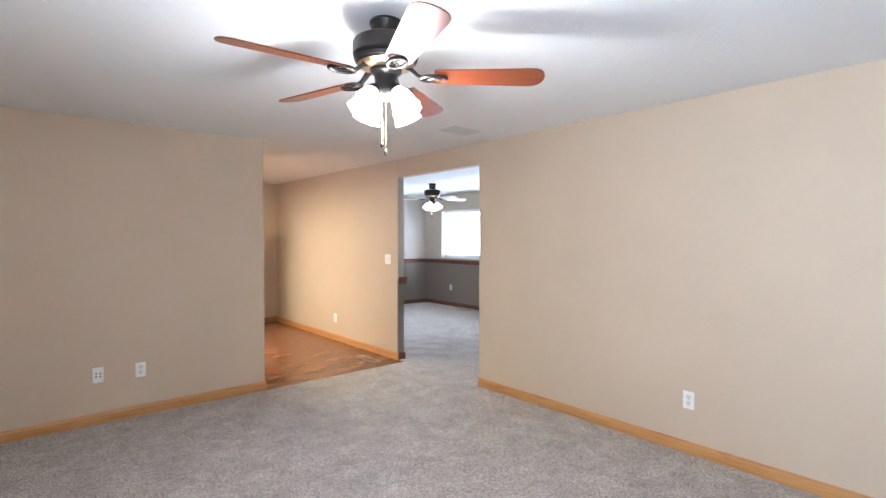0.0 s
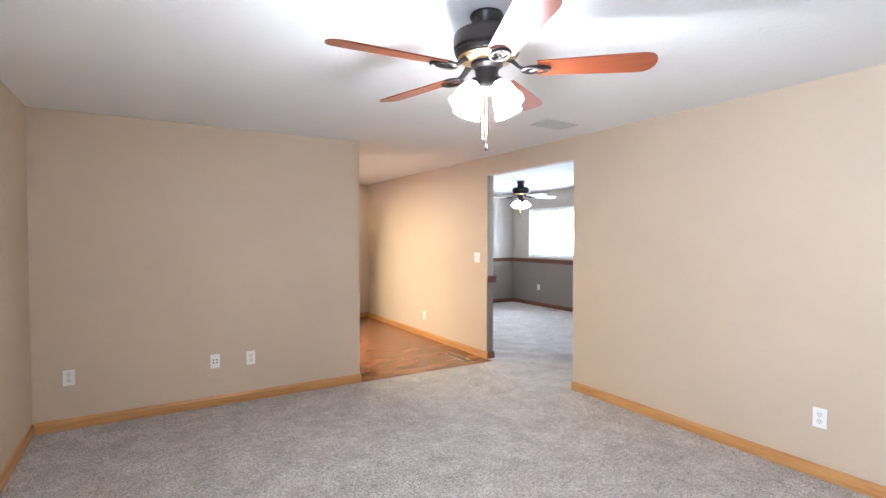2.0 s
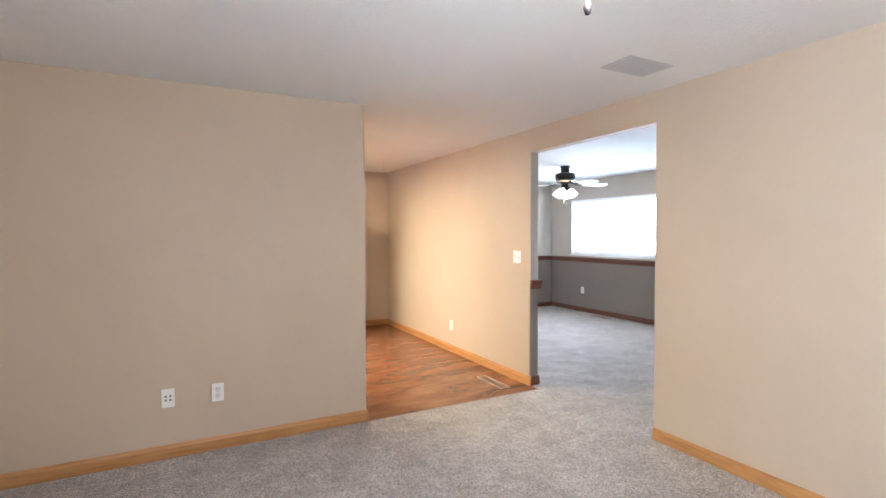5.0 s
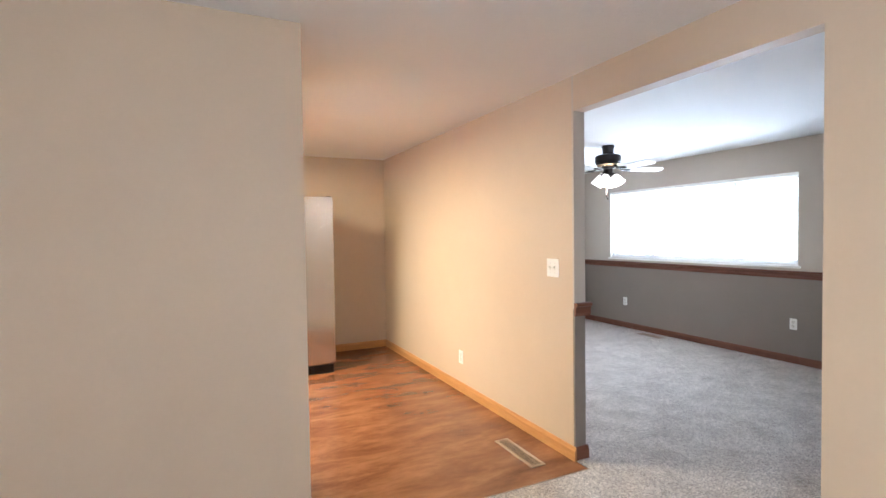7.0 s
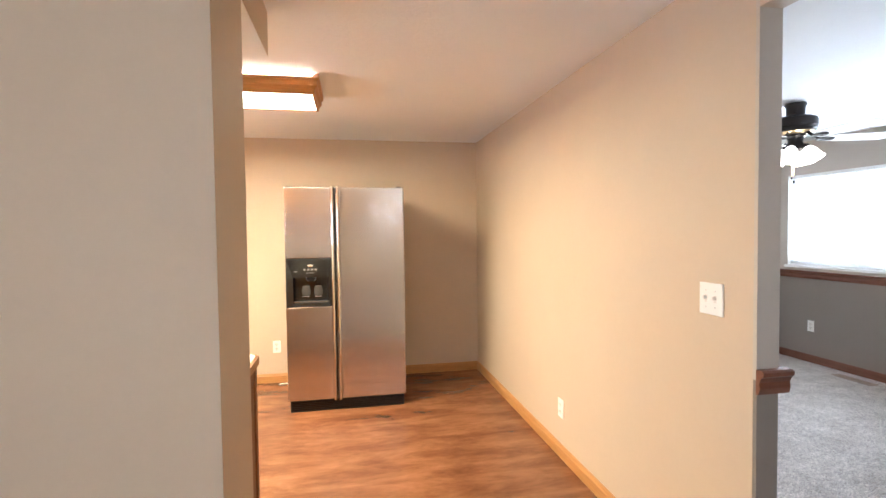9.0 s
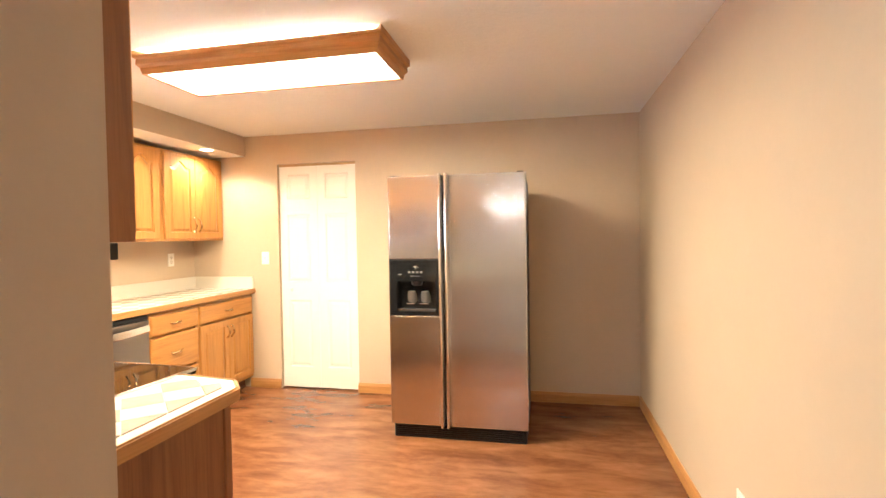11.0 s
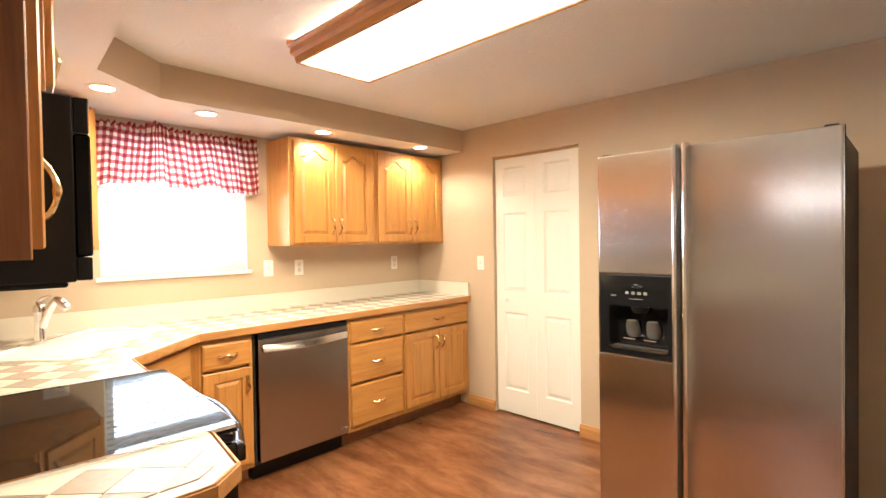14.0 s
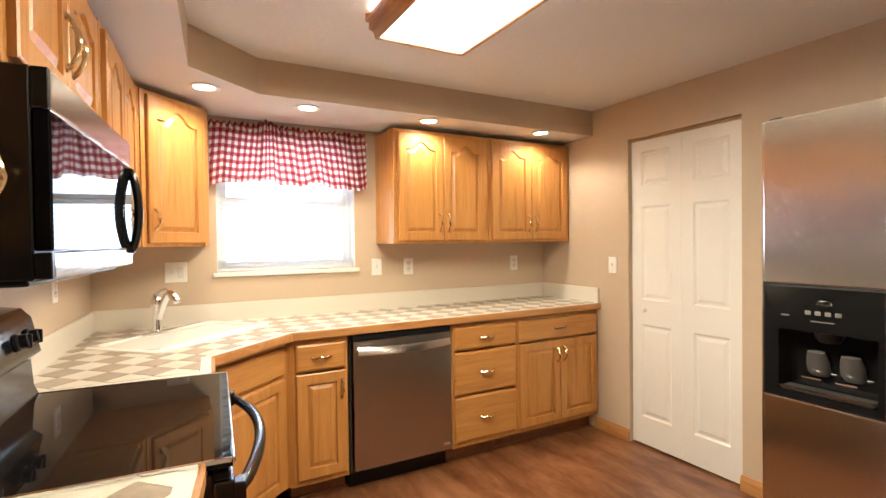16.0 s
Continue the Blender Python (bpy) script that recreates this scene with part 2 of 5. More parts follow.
M_DIFF = glow("fluorescent_diffuser", (1.0, 0.84, 0.57), 9.0)


def banded_glow(m, width):
    """The diffuser is brightest under its two tubes and dim along its edge."""
    sep = node(m, "ShaderNodeSeparateXYZ")
    wire(m, node(m, "ShaderNodeTexCoord").outputs["Object"], sep.inputs[0])
    mul = node(m, "ShaderNodeMath")
    mul.operation = "DIVIDE"
    mul.inputs[1].default_value = width
    wire(m, sep.outputs[1], mul.inputs[0])
    n = node(m, "ShaderNodeValToRGB")
    els = n.color_ramp.elements
    stops = [(0.07, 0.09), (0.12, 0.5), (0.22, 1.0), (0.5, 0.42), (0.78, 1.0), (0.88, 0.5), (0.93, 0.09)]
    while len(els) < len(stops):
        els.new(0.5)
    for e, (p, c) in zip(els, stops):
        e.position, e.color = p, (c, c, c, 1)
    wire(m, mul.outputs[0], n.inputs[0])
    st = node(m, "ShaderNodeMath")
    st.operation = "MULTIPLY"
    st.inputs[1].default_value = 14.0
    wire(m, n.outputs[0], st.inputs[0])
    wire(m, st.outputs[0], bsdf(m).inputs["Emission Strength"])


banded_glow(M_DIFF, 0.48)
M_TUBE = glow("fluorescent_tube", (1.0, 0.84, 0.60), 150.0)
M_CAN = glow("recessed_bulb", (1.0, 0.78, 0.46), 30.0)
M_GING = gingham("red_gingham", 0.046)

# ---- mesh helpers ----


def mesh_of(bm, name, material, smooth=False):
    bmesh.ops.recalc_face_normals(bm, faces=bm.faces)
    me = bpy.data.meshes.new(name)
    bm.to_mesh(me)
    bm.free()
    mats = material if isinstance(material, (list, tuple)) else [material]
    for mm in mats:
        me.materials.append(mm)
    if smooth:
        for p in me.polygons:
            p.use_smooth = True
        me.set_sharp_from_angle(angle=radians(38))
    return me


def structure(name, bm, material, label, category, smooth=False):
    ob = new(name, mesh_of(bm, name, material, smooth))
    return tagged(ob, label, category, kind="structure")


def thing(name, m, label, category, group=""):
    ob = new(name)
    ob.matrix_world = m
    ob.empty_display_size = 0.05
    return tagged(ob, label, category, group)


def part(name, bm, material, parent, label="", smooth=False):
    ob = new(name, mesh_of(bm, name, material, smooth))
    ob.parent = parent
    if label:
        ob["label"] = label
    return ob


def box(x0, y0, z0, x1, y1, z1, bevel=0.0, bm=None, segments=1):
    own = bmesh.new()
    r = bmesh.ops.create_cube(own, size=1.0)
    sx, sy, sz = x1 - x0, y1 - y0, z1 - z0
    for v in r["verts"]:
        v.co = Vector((x0 + (v.co.x + 0.5) * sx, y0 + (v.co.y + 0.5) * sy, z0 + (v.co.z + 0.5) * sz))
    if bevel:
        bmesh.ops.bevel(own, geom=own.edges[:], offset=bevel, segments=segments, affect="EDGES", profile=0.6)
    if bm is None:
        return own
    me = bpy.data.meshes.new("tmp")
    own.to_mesh(me)
    own.free()
    bm.from_mesh(me)
    bpy.data.meshes.remove(me)
    return bm


def boxes(rows, bevel=0.0):
    bm = bmesh.new()
    for r in rows:
        box(*r, bevel=bevel, bm=bm)
    return bm


def prism(poly, z0, z1, bm=None):
    """An upright prism over a plan polygon."""
    bm = bm or bmesh.new()
    lo = [bm.verts.new((x, y, z0)) for x, y in poly]
    hi = [bm.verts.new((x, y, z1)) for x, y in poly]
    bm.faces.new(list(reversed(lo)))
    bm.faces.new(hi)
    for i in range(len(poly)):
        j = (i + 1) % len(poly)
        bm.faces.new((lo[i], lo[j], hi[j], hi[i]))
    return bm


def lathe(profile, sides=32, at=(0, 0, 0), turn=None, bm=None):
    """A body turned round z from (radius, height) pairs."""
    bm = bm or bmesh.new()
    turn = turn or Matrix.Identity(4)
    rings = []
    for r, z in profile:
        ring = []
        for k in range(sides):
            a = 2 * math.pi * k / sides
            ring.append(bm.verts.new(Vector(at) + (turn @ Vector((r * math.cos(a), r * math.sin(a), z)))))
        rings.append(ring)
    for a, b in zip(rings, rings[1:]):
        for k in range(sides):
            bm.faces.new((a[k], a[(k + 1) % sides], b[(k + 1) % sides], b[k]))
    for ring, r in ((rings[0], profile[0][0]), (rings[-1], profile[-1][0])):
        if r > 1e-4 and profile[0] != profile[-1]:
            bm.faces.new(ring)
    return bm


def tube(points, radius, sides=10, bm=None, flat=1.0):
    """A round rod along points; radius may be a list. flat squeezes the section."""
    bm = bm or bmesh.new()
    pts = [Vector(p) for p in points]
    radii = radius if isinstance(radius, (list, tuple)) else [radius] * len(pts)
    rings, side = [], None
    for i, p in enumerate(pts):
        d = (pts[min(i + 1, len(pts) - 1)] - pts[max(i - 1, 0)]).normalized()
        if side is None:
            side = d.orthogonal().normalized()
        side = (side - d * side.dot(d)).normalized()
        up = d.cross(side)
        ring = []
        for k in range(sides):
            a = 2 * math.pi * k / sides
            ring.append(bm.verts.new(p + radii[i] * (math.cos(a) * side + flat * math.sin(a) * up)))
        rings.append(ring)
    for a, b in zip(rings, rings[1:]):
        for k in range(sides):
            bm.faces.new((a[k], a[(k + 1) % sides], b[(k + 1) % sides], b[k]))
    bm.faces.new(rings[0])
    bm.faces.new(rings[-1])
    return bm


def arc(n, f):
    return [f(i / (n - 1)) for i in range(n)]


# Ways a wall faces, as the turn about z that brings +y to it.
NORTH, SOUTH, EAST, WEST = 0, 180, -90, 90

# ---- the large structure ----
structure("floor_carpet", boxes([(XL, YS, -0.12, XR, YL - 0.03, 0.006), (XR, YD0, -0.12, XD, YD1, 0.006)]), M_CARPET,
          "speckled grey-beige cut-pile carpet in living and dining room", "carpet")
structure("floor_vinyl", boxes([(-0.75, YL - 0.03, -0.12, XR, YN + 0.6, 0.0)]), M_VINYL, "red-brown wood-look vinyl floor of the kitchen", "floor")
structure("ceiling", box(-0.80, YS - 0.12, CEIL, XD + 0.12, YD1 + 0.35, CEIL + 0.1), M_CEIL, "white knockdown-textured ceiling", "ceiling")

LW = (-1.75, 0.25, 0.62, 2.05)   # living room window behind the walker: y, y, z, z
structure("wall_living_west", boxes([(XL - 0.12, YS - 0.12, -0.12, XL, LW[0], CEIL), (XL - 0.12, LW[1], -0.12, XL, YL, CEIL),
                                     (XL - 0.12, LW[0], -0.12, XL, LW[1], LW[2]), (XL - 0.12, LW[0], LW[3], XL, LW[1], CEIL)]),
          M_WALL, "beige living room wall with a wide window", "wall")
structure("wall_between", prism([(XL - 0.12, YL), (XE, YL), (XE, south(XE)), (XL - 0.12, south(XL - 0.12))], -0.12, CEIL), M_WALL, "beige wall between living room and kitchen with a free end", "wall")
structure("wall_partition", boxes([(XR, YS - 0.12, -0.12, XP, OP0, CEIL), (XR, OP0, OPZ, XP, OP1, CEIL), (XR, OP1 + 0.015, -0.12, XP, YD1 + 0.12, CEIL)]),
          M_WALL, "long beige wall with a wide cased-less opening to the dining room", "wall")
structure("wall_partition_end_upper", box(XR, OP1, RAIL - 0.03, XP, OP1 + 0.015, CEIL), M_DINE, "grey-beige painted end of the partition wall", "wall")
structure("wall_partition_end_lower", box(XR + 0.002, OP1 + 0.001, -0.12, XP - 0.001, OP1 + 0.015, RAIL - 0.03), M_TAUPE, "taupe painted lower end of the partition wall", "wall")
structure("wall_living_south", box(XL - 0.12, YS - 0.12, -0.12, XR, YS, CEIL), M_WALL, "plain beige living room wall", "wall")
BX0, BX1, BZ = 0.262, 1.026, 2.07   # folding door opening
structure("wall_kitchen_north", boxes([(-0.75, YN, -0.12, BX0, YN + 0.12, CEIL), (BX1, YN, -0.12, XR, YN + 0.12, CEIL), (BX0, YN, BZ, BX1, YN + 0.12, CEIL)]),
          M_WALL, "beige kitchen wall behind the refrigerator and folding door", "wall")
structure("wall_closet", boxes([(BX0 - 0.3, YN + 0.6, -0.12, BX1 + 0.3, YN + 0.7, CEIL), (BX0 - 0.3, YN + 0.12, -0.12, BX0 - 0.2, YN + 0.6, CEIL),
                                (BX1 + 0.2, YN + 0.12, -0.12, BX1 + 0.3, YN + 0.6, CEIL)]), M_WALL, "plain closet walls behind the folding door", "wall")
KW = (5.607, 6.464, 1.217, 2.07)      # kitchen window: y, y, z, z
structure("wall_kitchen_west", boxes([(XW - 0.14, south(XW) - 0.02, -0.12, XW, KW[0], CEIL), (XW - 0.14, KW[1], -0.12, XW, YN + 0.12, CEIL),
                                      (XW - 0.14, KW[0], -0.12, XW, KW[1], KW[2]), (XW - 0.14, KW[0], KW[3], XW, KW[1], CEIL)]),
          M_WALL, "beige kitchen wall with the window over the worktop", "wall")
DW = (5.205, 7.83, 1.02, 1.995)      # dining window
structure("wall_dining_east_upper", boxes([(XD, YD0, DW[2], XD + 0.14, DW[0], CEIL), (XD, DW[1], DW[2], XD + 0.14, YD1, CEIL),
                                           (XD, DW[0], DW[3], XD + 0.14, DW[1], CEIL), (XD, YD0, RAIL - 0.02, XD + 0.14, YD1, DW[2])]),
          M_DINE, "grey-beige upper dining room wall round a wide window", "wall")
structure("wall_dining_east_lower", box(XD + 0.001, YD0, -0.12, XD + 0.14, YD1, RAIL - 0.02), M_TAUPE, "taupe lower dining room wall below the chair rail", "wall")
structure("wall_dining_north_upper", box(XP, YD1, RAIL - 0.02, XD + 0.14, YD1 + 0.12, CEIL), M_DINE, "grey-beige upper dining room wall", "wall")
structure("wall_dining_north_lower", box(XP, YD1 + 0.001, -0.12, XD + 0.14, YD1 + 0.12, RAIL - 0.02), M_TAUPE, "taupe lower dining room wall", "wall")
structure("wall_dining_south_upper", box(XP, YD0 - 0.12, RAIL - 0.02, XD + 0.14, YD0, CEIL), M_DINE, "grey-beige upper dining room wall", "wall")
structure("wall_dining_south_lower", box(XP, YD0 - 0.12, -0.12, XD + 0.14, YD0 - 0.001, RAIL - 0.02), M_TAUPE, "taupe lower dining room wall", "wall")


def soffit():
    poly = [(XW, YN), (-0.06, YN), (-0.06, 5.775), (0.22, south(0.22) + 0.522), (XE, south(XE) + 0.518), (XE, south(XE)), (XW, south(XW))]
    bm = prism(poly, SOF, CEIL)
    bm.normal_update()
    for f in bm.faces:
        f.material_index = 1 if abs(f.normal.z) > 0.9 else 0
    structure("soffit", bm, [M_WALL, M_CEIL], "dropped soffit over the cabinets, beige face and white underside", "soffit")


soffit()


def skirting(name, a, b, facing, material, label, h=0.085, d=0.014):
    """A moulded baseboard along a wall from a to b, on the side that facing names."""
    n = {NORTH: (0, 1), SOUTH: (0, -1), EAST: (1, 0), WEST: (-1, 0)}[facing]
    prof = [(0, 0), (d, 0), (d, h * 0.72), (d * 0.55, h * 0.9), (d * 0.4, h), (0, h)]
    bm = bmesh.new()
    ends = []
    for p in (a, b):
        ends.append([bm.verts.new((p[0] + n[0] * u, p[1] + n[1] * u, w)) for u, w in prof])
    for i in range(len(prof)):
        j = (i + 1) % len(prof)
        bm.faces.new((ends[0][i], ends[0][j], ends[1][j], ends[1][i]))
    bm.faces.new(ends[0])
    bm.faces.new(ends[1])
    structure(name, bm, material, label, "baseboard")


OAKB = "honey oak baseboard along a beige wall"
REDB = "dark stained wooden baseboard in the dining room"
skirting("baseboard_1", (XL, YL), (XE, YL), SOUTH, M_TRIM, OAKB)
skirting("baseboard_2", (XL, YS), (XL, YL - 0.014), EAST, M_TRIMY, OAKB)
skirting("baseboard_3", (XR, YS), (XR, OP0), WEST, M_TRIMY, OAKB)
skirting("baseboard_4", (XR, OP1 - 0.014), (XR, YN), WEST, M_TRIMY, OAKB)
skirting("baseboard_5", (1.02, YN), (XR - 0.014, YN), SOUTH, M_TRIM, OAKB)
skirting("baseboard_6", (-0.05, YN), (BX0 - 0.002, YN), SOUTH, M_TRIM, OAKB)
skirting("baseboard_7", (XE, YL - 0.014), (XE, south(XE)), EAST, M_TRIMY, OAKB)
skirting("baseboard_8", (XD, YD0), (XD, YD1), WEST, M_RED, REDB)
skirting("baseboard_9", (XP, YD1), (XD - 0.014, YD1), SOUTH, M_REDX, REDB)
skirting("baseboard_10", (XR + 0.0005, OP1 - 0.0005), (XP + 0.012, OP1 - 0.0005), SOUTH, M_REDX, REDB)
skirting("baseboard_11", (XP, OP1), (XP, YD1), EAST, M_RED, REDB)
skirting("baseboard_12", (XP, YD0), (XP, OP0), EAST, M_RED, REDB)


def chair_rail(name, a, b, facing, material):
    n = {NORTH: (0, 1), SOUTH: (0, -1), EAST: (1, 0), WEST: (-1, 0)}[facing]
    prof = [(0, -0.075), (0.010, -0.075), (0.016, -0.055), (0.013, -0.035), (0.022, -0.018), (0.030, -0.012), (0.030, 0.0), (0.022, 0.006), (0, 0.006)]
    bm = bmesh.new()
    ends = [[bm.verts.new((p[0] + n[0] * u, p[1] + n[1] * u, RAIL + w)) for u, w in prof] for p in (a, b)]
    for i in range(len(prof)):
        j = (i + 1) % len(prof)
        bm.faces.new((ends[0][i], ends[0][j], ends[1][j], ends[1][i]))
    bm.faces.new(ends[0])
    bm.faces.new(ends[1])
    structure(name, bm, material, "dark stained moulded chair rail", "chair rail")


chair_rail("trim_chair_rail_east", (XD, YD0), (XD, YD1), WEST, M_RED)
chair_rail("trim_chair_rail_north", (XP, YD1), (XD - 0.03, YD1), SOUTH, M_REDX)
chair_rail("trim_chair_rail_end", (XR - 0.002, OP1), (XP + 0.03, OP1), SOUTH, M_REDX)
chair_rail("trim_chair_rail_back", (XP, OP1), (XP, YD1), EAST, M_RED)
structure("trim_carpet_edge", box(XE, YL - 0.036, 0.0, XR, YL - 0.028, 0.0085, 0.002), M_REG, "thin metal strip where carpet meets vinyl", "threshold")

# ---- windows ----


def backdrop(name, m, sx, sz, strength):
    """A plain bright sky seen through a window."""
    bm = bmesh.new()
    bm.faces.new([bm.verts.new(p) for p in ((-sx / 2, 0, -sz / 2), (sx / 2, 0, -sz / 2), (sx / 2, 0, sz / 2), (-sx / 2, 0, sz / 2))])
    mm = glow(name + "_glow", (0.93, 0.97, 1.0), strength)
    ob = structure(name, bm, mm, "plain bright overcast sky outside the window", "backdrop")
    ob.matrix_world = m


backdrop("backdrop_dining", pose(XD + 1.2, 6.5, 1.6, 0, 0, 90), 9.0, 5.0, 7.0)
backdrop("backdrop_kitchen", pose(XW - 1.2, 6.04, 1.7, 0, 0, 90), 6.0, 4.5, 5.0)
backdrop("backdrop_living", pose(XL - 1.4, -0.45, 1.5, 0, 0, 90), 7.0, 4.5, 3.0)


def window(name, m, w, h, depth, sashes, label, sill=True):
    """A white window unit in an opening: local x along the wall, y into the room from the outer face, z up from the sill."""
    ob = thing(name, m, label, "window")
    ob["kind"] = "structure"
    t = 0.035
    fr = boxes([(0, 0.02, 0, t, 0.075, h), (w - t, 0.02, 0, w, 0.075, h), (t, 0.02, 0, w - t, 0.075, t), (t, 0.02, h - t, w - t, 0.075, h)], 0.003)
    f = part("window_frame", fr, M_WHITE, ob)
    for k, (x0, x1, z0, z1) in enumerate(sashes):
        g = part("pane", box(x0, 0.044, z0, x1, 0.048, z1), M_GLASS, f, "clear glass pane")
        g.visible_shadow = False
        s = 0.028
        part("sash", boxes([(x0, 0.032, z0, x0 + s, 0.06, z1), (x1 - s, 0.032, z0, x1, 0.06, z1), (x0 + s, 0.032, z0, x1 - s, 0.06, z0 + s),
                            (x0 + s, 0.032, z1 - s, x1 - s, 0.06, z1)], 0.002), M_WHITE, f)
    part("window_jamb", boxes([(-0.001, 0.075, 0, 0.006, depth - 0.001, h), (w - 0.006, 0.075, 0, w + 0.001, depth - 0.001, h), (0.006, 0.075, h - 0.006, w - 0.006, depth - 0.001, h + 0.001)]), M_WHITE, ob)
    if sill:
        part("window_sill", box(-0.025, 0.06, -0.022, w + 0.025, depth + 0.02, 0.004, 0.004), M_WHITE, ob)
    return ob


def blind(name, m, w, h, pitch, label, stacked=7):
    """A lowered horizontal blind with open slats and the spare ones stacked on its bottom rail."""
    ob = thing(name, m, label, "blind")
    part("headrail", box(0, -0.02, h - 0.035, w, 0.02, h, 0.003), M_WHITE, ob)
    part("bottom_rail", box(0, -0.014, 0.004, w, 0.014, 0.020, 0.004), M_WHITE, ob)
    bm = bmesh.new()
    rows = [(-0.0125, -0.0012), (-0.006, 0.0006), (0.0, 0.0012), (0.006, 0.0006), (0.0125, -0.0012)]
    lo = [[bm.verts.new((x, y, z)) for y, z in rows] for x in (0.004, w - 0.004)]
    hi = [[bm.verts.new((x, y, z + 0.0009)) for y, z in rows] for x in (0.004, w - 0.004)]
    for s in (lo, hi):
        for i in range(4):
            bm.faces.new((s[0][i], s[0][i + 1], s[1][i + 1], s[1][i]))
    for i in (0, 4):
        bm.faces.new((lo[0][i], lo[1][i], hi[1][i], hi[0][i]))
    me = mesh_of(bm, "slat", M_SLAT)
    z, k = 0.026, 0
    while z < h - 0.045:
        s = new("slat", me)
        s.parent = ob
        s.location = (0, 0, z)
        k += 1
        z += 0.009 if k < stacked else pitch
    for x in (w * 0.14, w * 0.5, w * 0.86):
        part("cord", tube([(x, 0.013, 0.02), (x, 0.013, h - 0.03)], 0.0009, 5), M_WHITE, ob)
    part("wand", tube([(w * 0.08, 0.026, h - 0.05), (w * 0.08, 0.026, h * 0.02)], 0.0035, 6), M_WHITE, ob)
    return ob


kh, kwid = KW[3] - KW[2], KW[1] - KW[0]
window("window_1", pose(XW - 0.14, KW[1], KW[2], 0, 0, EAST), kwid, kh, 0.14,
       [(0.035, kwid - 0.035, 0.035, kh / 2 + 0.014), (0.035, kwid - 0.035, kh / 2 + 0.015, kh - 0.035)], "white framed kitchen window with a narrow sill")
blind("window_blind", pose(XW - 0.035, KW[1] - 0.012, KW[2] + 0.004, 0, 0, EAST), kwid - 0.024, kh - 0.02, 0.034, "white horizontal blind lowered in the kitchen window")
dh, dwid = DW[3] - DW[2], DW[1] - DW[0]
window("window_2", pose(XD + 0.14, DW[0], DW[2], 0, 0, WEST), dwid, dh, 0.14,
       [(0.035, 0.72, 0.035, dh - 0.035), (0.725, dwid - 0.725, 0.035, dh - 0.035), (dwid - 0.72, dwid - 0.035, 0.035, dh - 0.035)],
       "wide white framed dining room window above the chair rail")
blind("window_blind", pose(XD + 0.03, DW[0] + 0.01, DW[2] + 0.004, 0, 0, WEST), dwid - 0.02, dh - 0.006, 0.042, "wide white horizontal blind lowered in the dining window", 5)
window("window_3", pose(XL - 0.12, LW[1], LW[2], 0, 0, EAST), LW[1] - LW[0], LW[3] - LW[2], 0.12,
       [(0.035, 0.99, 0.035, 1.395), (1.01, 1.965, 0.035, 1.395)], "wide white framed living room window")

# ---- small fixtures on walls, floor and ceiling ----


def wall_plate(name, x, y, z, facing, kind, label, category):
    """A cover plate with its sockets, toggles or jacks; local y points off the wall."""
    ob = thing(name, pose(x, y, z, 0, 0, facing), label, category)
    w = 0.115 if kind in ("double_switch", "double") else 0.072
    part("plate", box(-w / 2, 0.0, -0.058, w / 2, 0.007, 0.058, 0.003, segments=2), M_PLATE, ob)
    if kind == "outlet":
        for s in (-0.021, 0.021):
            so = part("socket", lathe([(0.0, 0.0), (0.017, 0.0), (0.017, 0.0015), (0.016, 0.002), (0.0, 0.002)], 20, (0, 0.0068, s), pose(0, 0, 0, -90)), M_SLOTL, ob, "ivory socket face")
            part("slot", boxes([(-0.008, 0.0085, s + 0.001, -0.0055, 0.0095, s + 0.010), (0.0055, 0.0085, s + 0.001, 0.008, 0.0095, s + 0.009), (-0.002, 0.0085, s - 0.011, 0.002, 0.0095, s - 0.007)]), M_SLOT, so, "dark socket slots")
        part("screw", lathe([(0.0035, 0.0), (0.003, 0.0012)], 10, (0, 0.0068, 0), pose(0, 0, 0, -90)), M_VENT, ob)
    elif kind in ("switch", "double_switch"):
        for s in ((0,) if kind == "switch" else (-0.023, 0.023)):
            part("toggle", box(s - 0.0045, 0.006, -0.002, s + 0.0045, 0.019, 0.010, 0.002), M_SLOTL, ob, "ivory switch lever")
            part("toggle_well", box(s - 0.006, 0.0066, -0.013, s + 0.006, 0.0078, 0.013, 0.001), M_SLOTL, ob)
            for q in (-0.03, 0.03):
                part("screw", lathe([(0.003, 0.0), (0.0025, 0.0012)], 8, (s, 0.0068, q), pose(0, 0, 0, -90)), M_VENT, ob)
    elif kind == "jacks":
        for sx in (-0.013, 0.013):
            for sz in (-0.012, 0.012):
                part("jack", box(sx - 0.006, 0.006, sz - 0.006, sx + 0.006, 0.0095, sz + 0.006, 0.001), M_SLOT, ob, "grey cable jack")
    elif kind == "double":
        part("rocker", box(-0.040, 0.006, -0.033, -0.008, 0.010, 0.033, 0.002), M_SLOTL, ob)
        part("toggle", box(0.0185, 0.006, -0.002, 0.0275, 0.019, 0.010, 0.002), M_SLOTL, ob)
    return ob


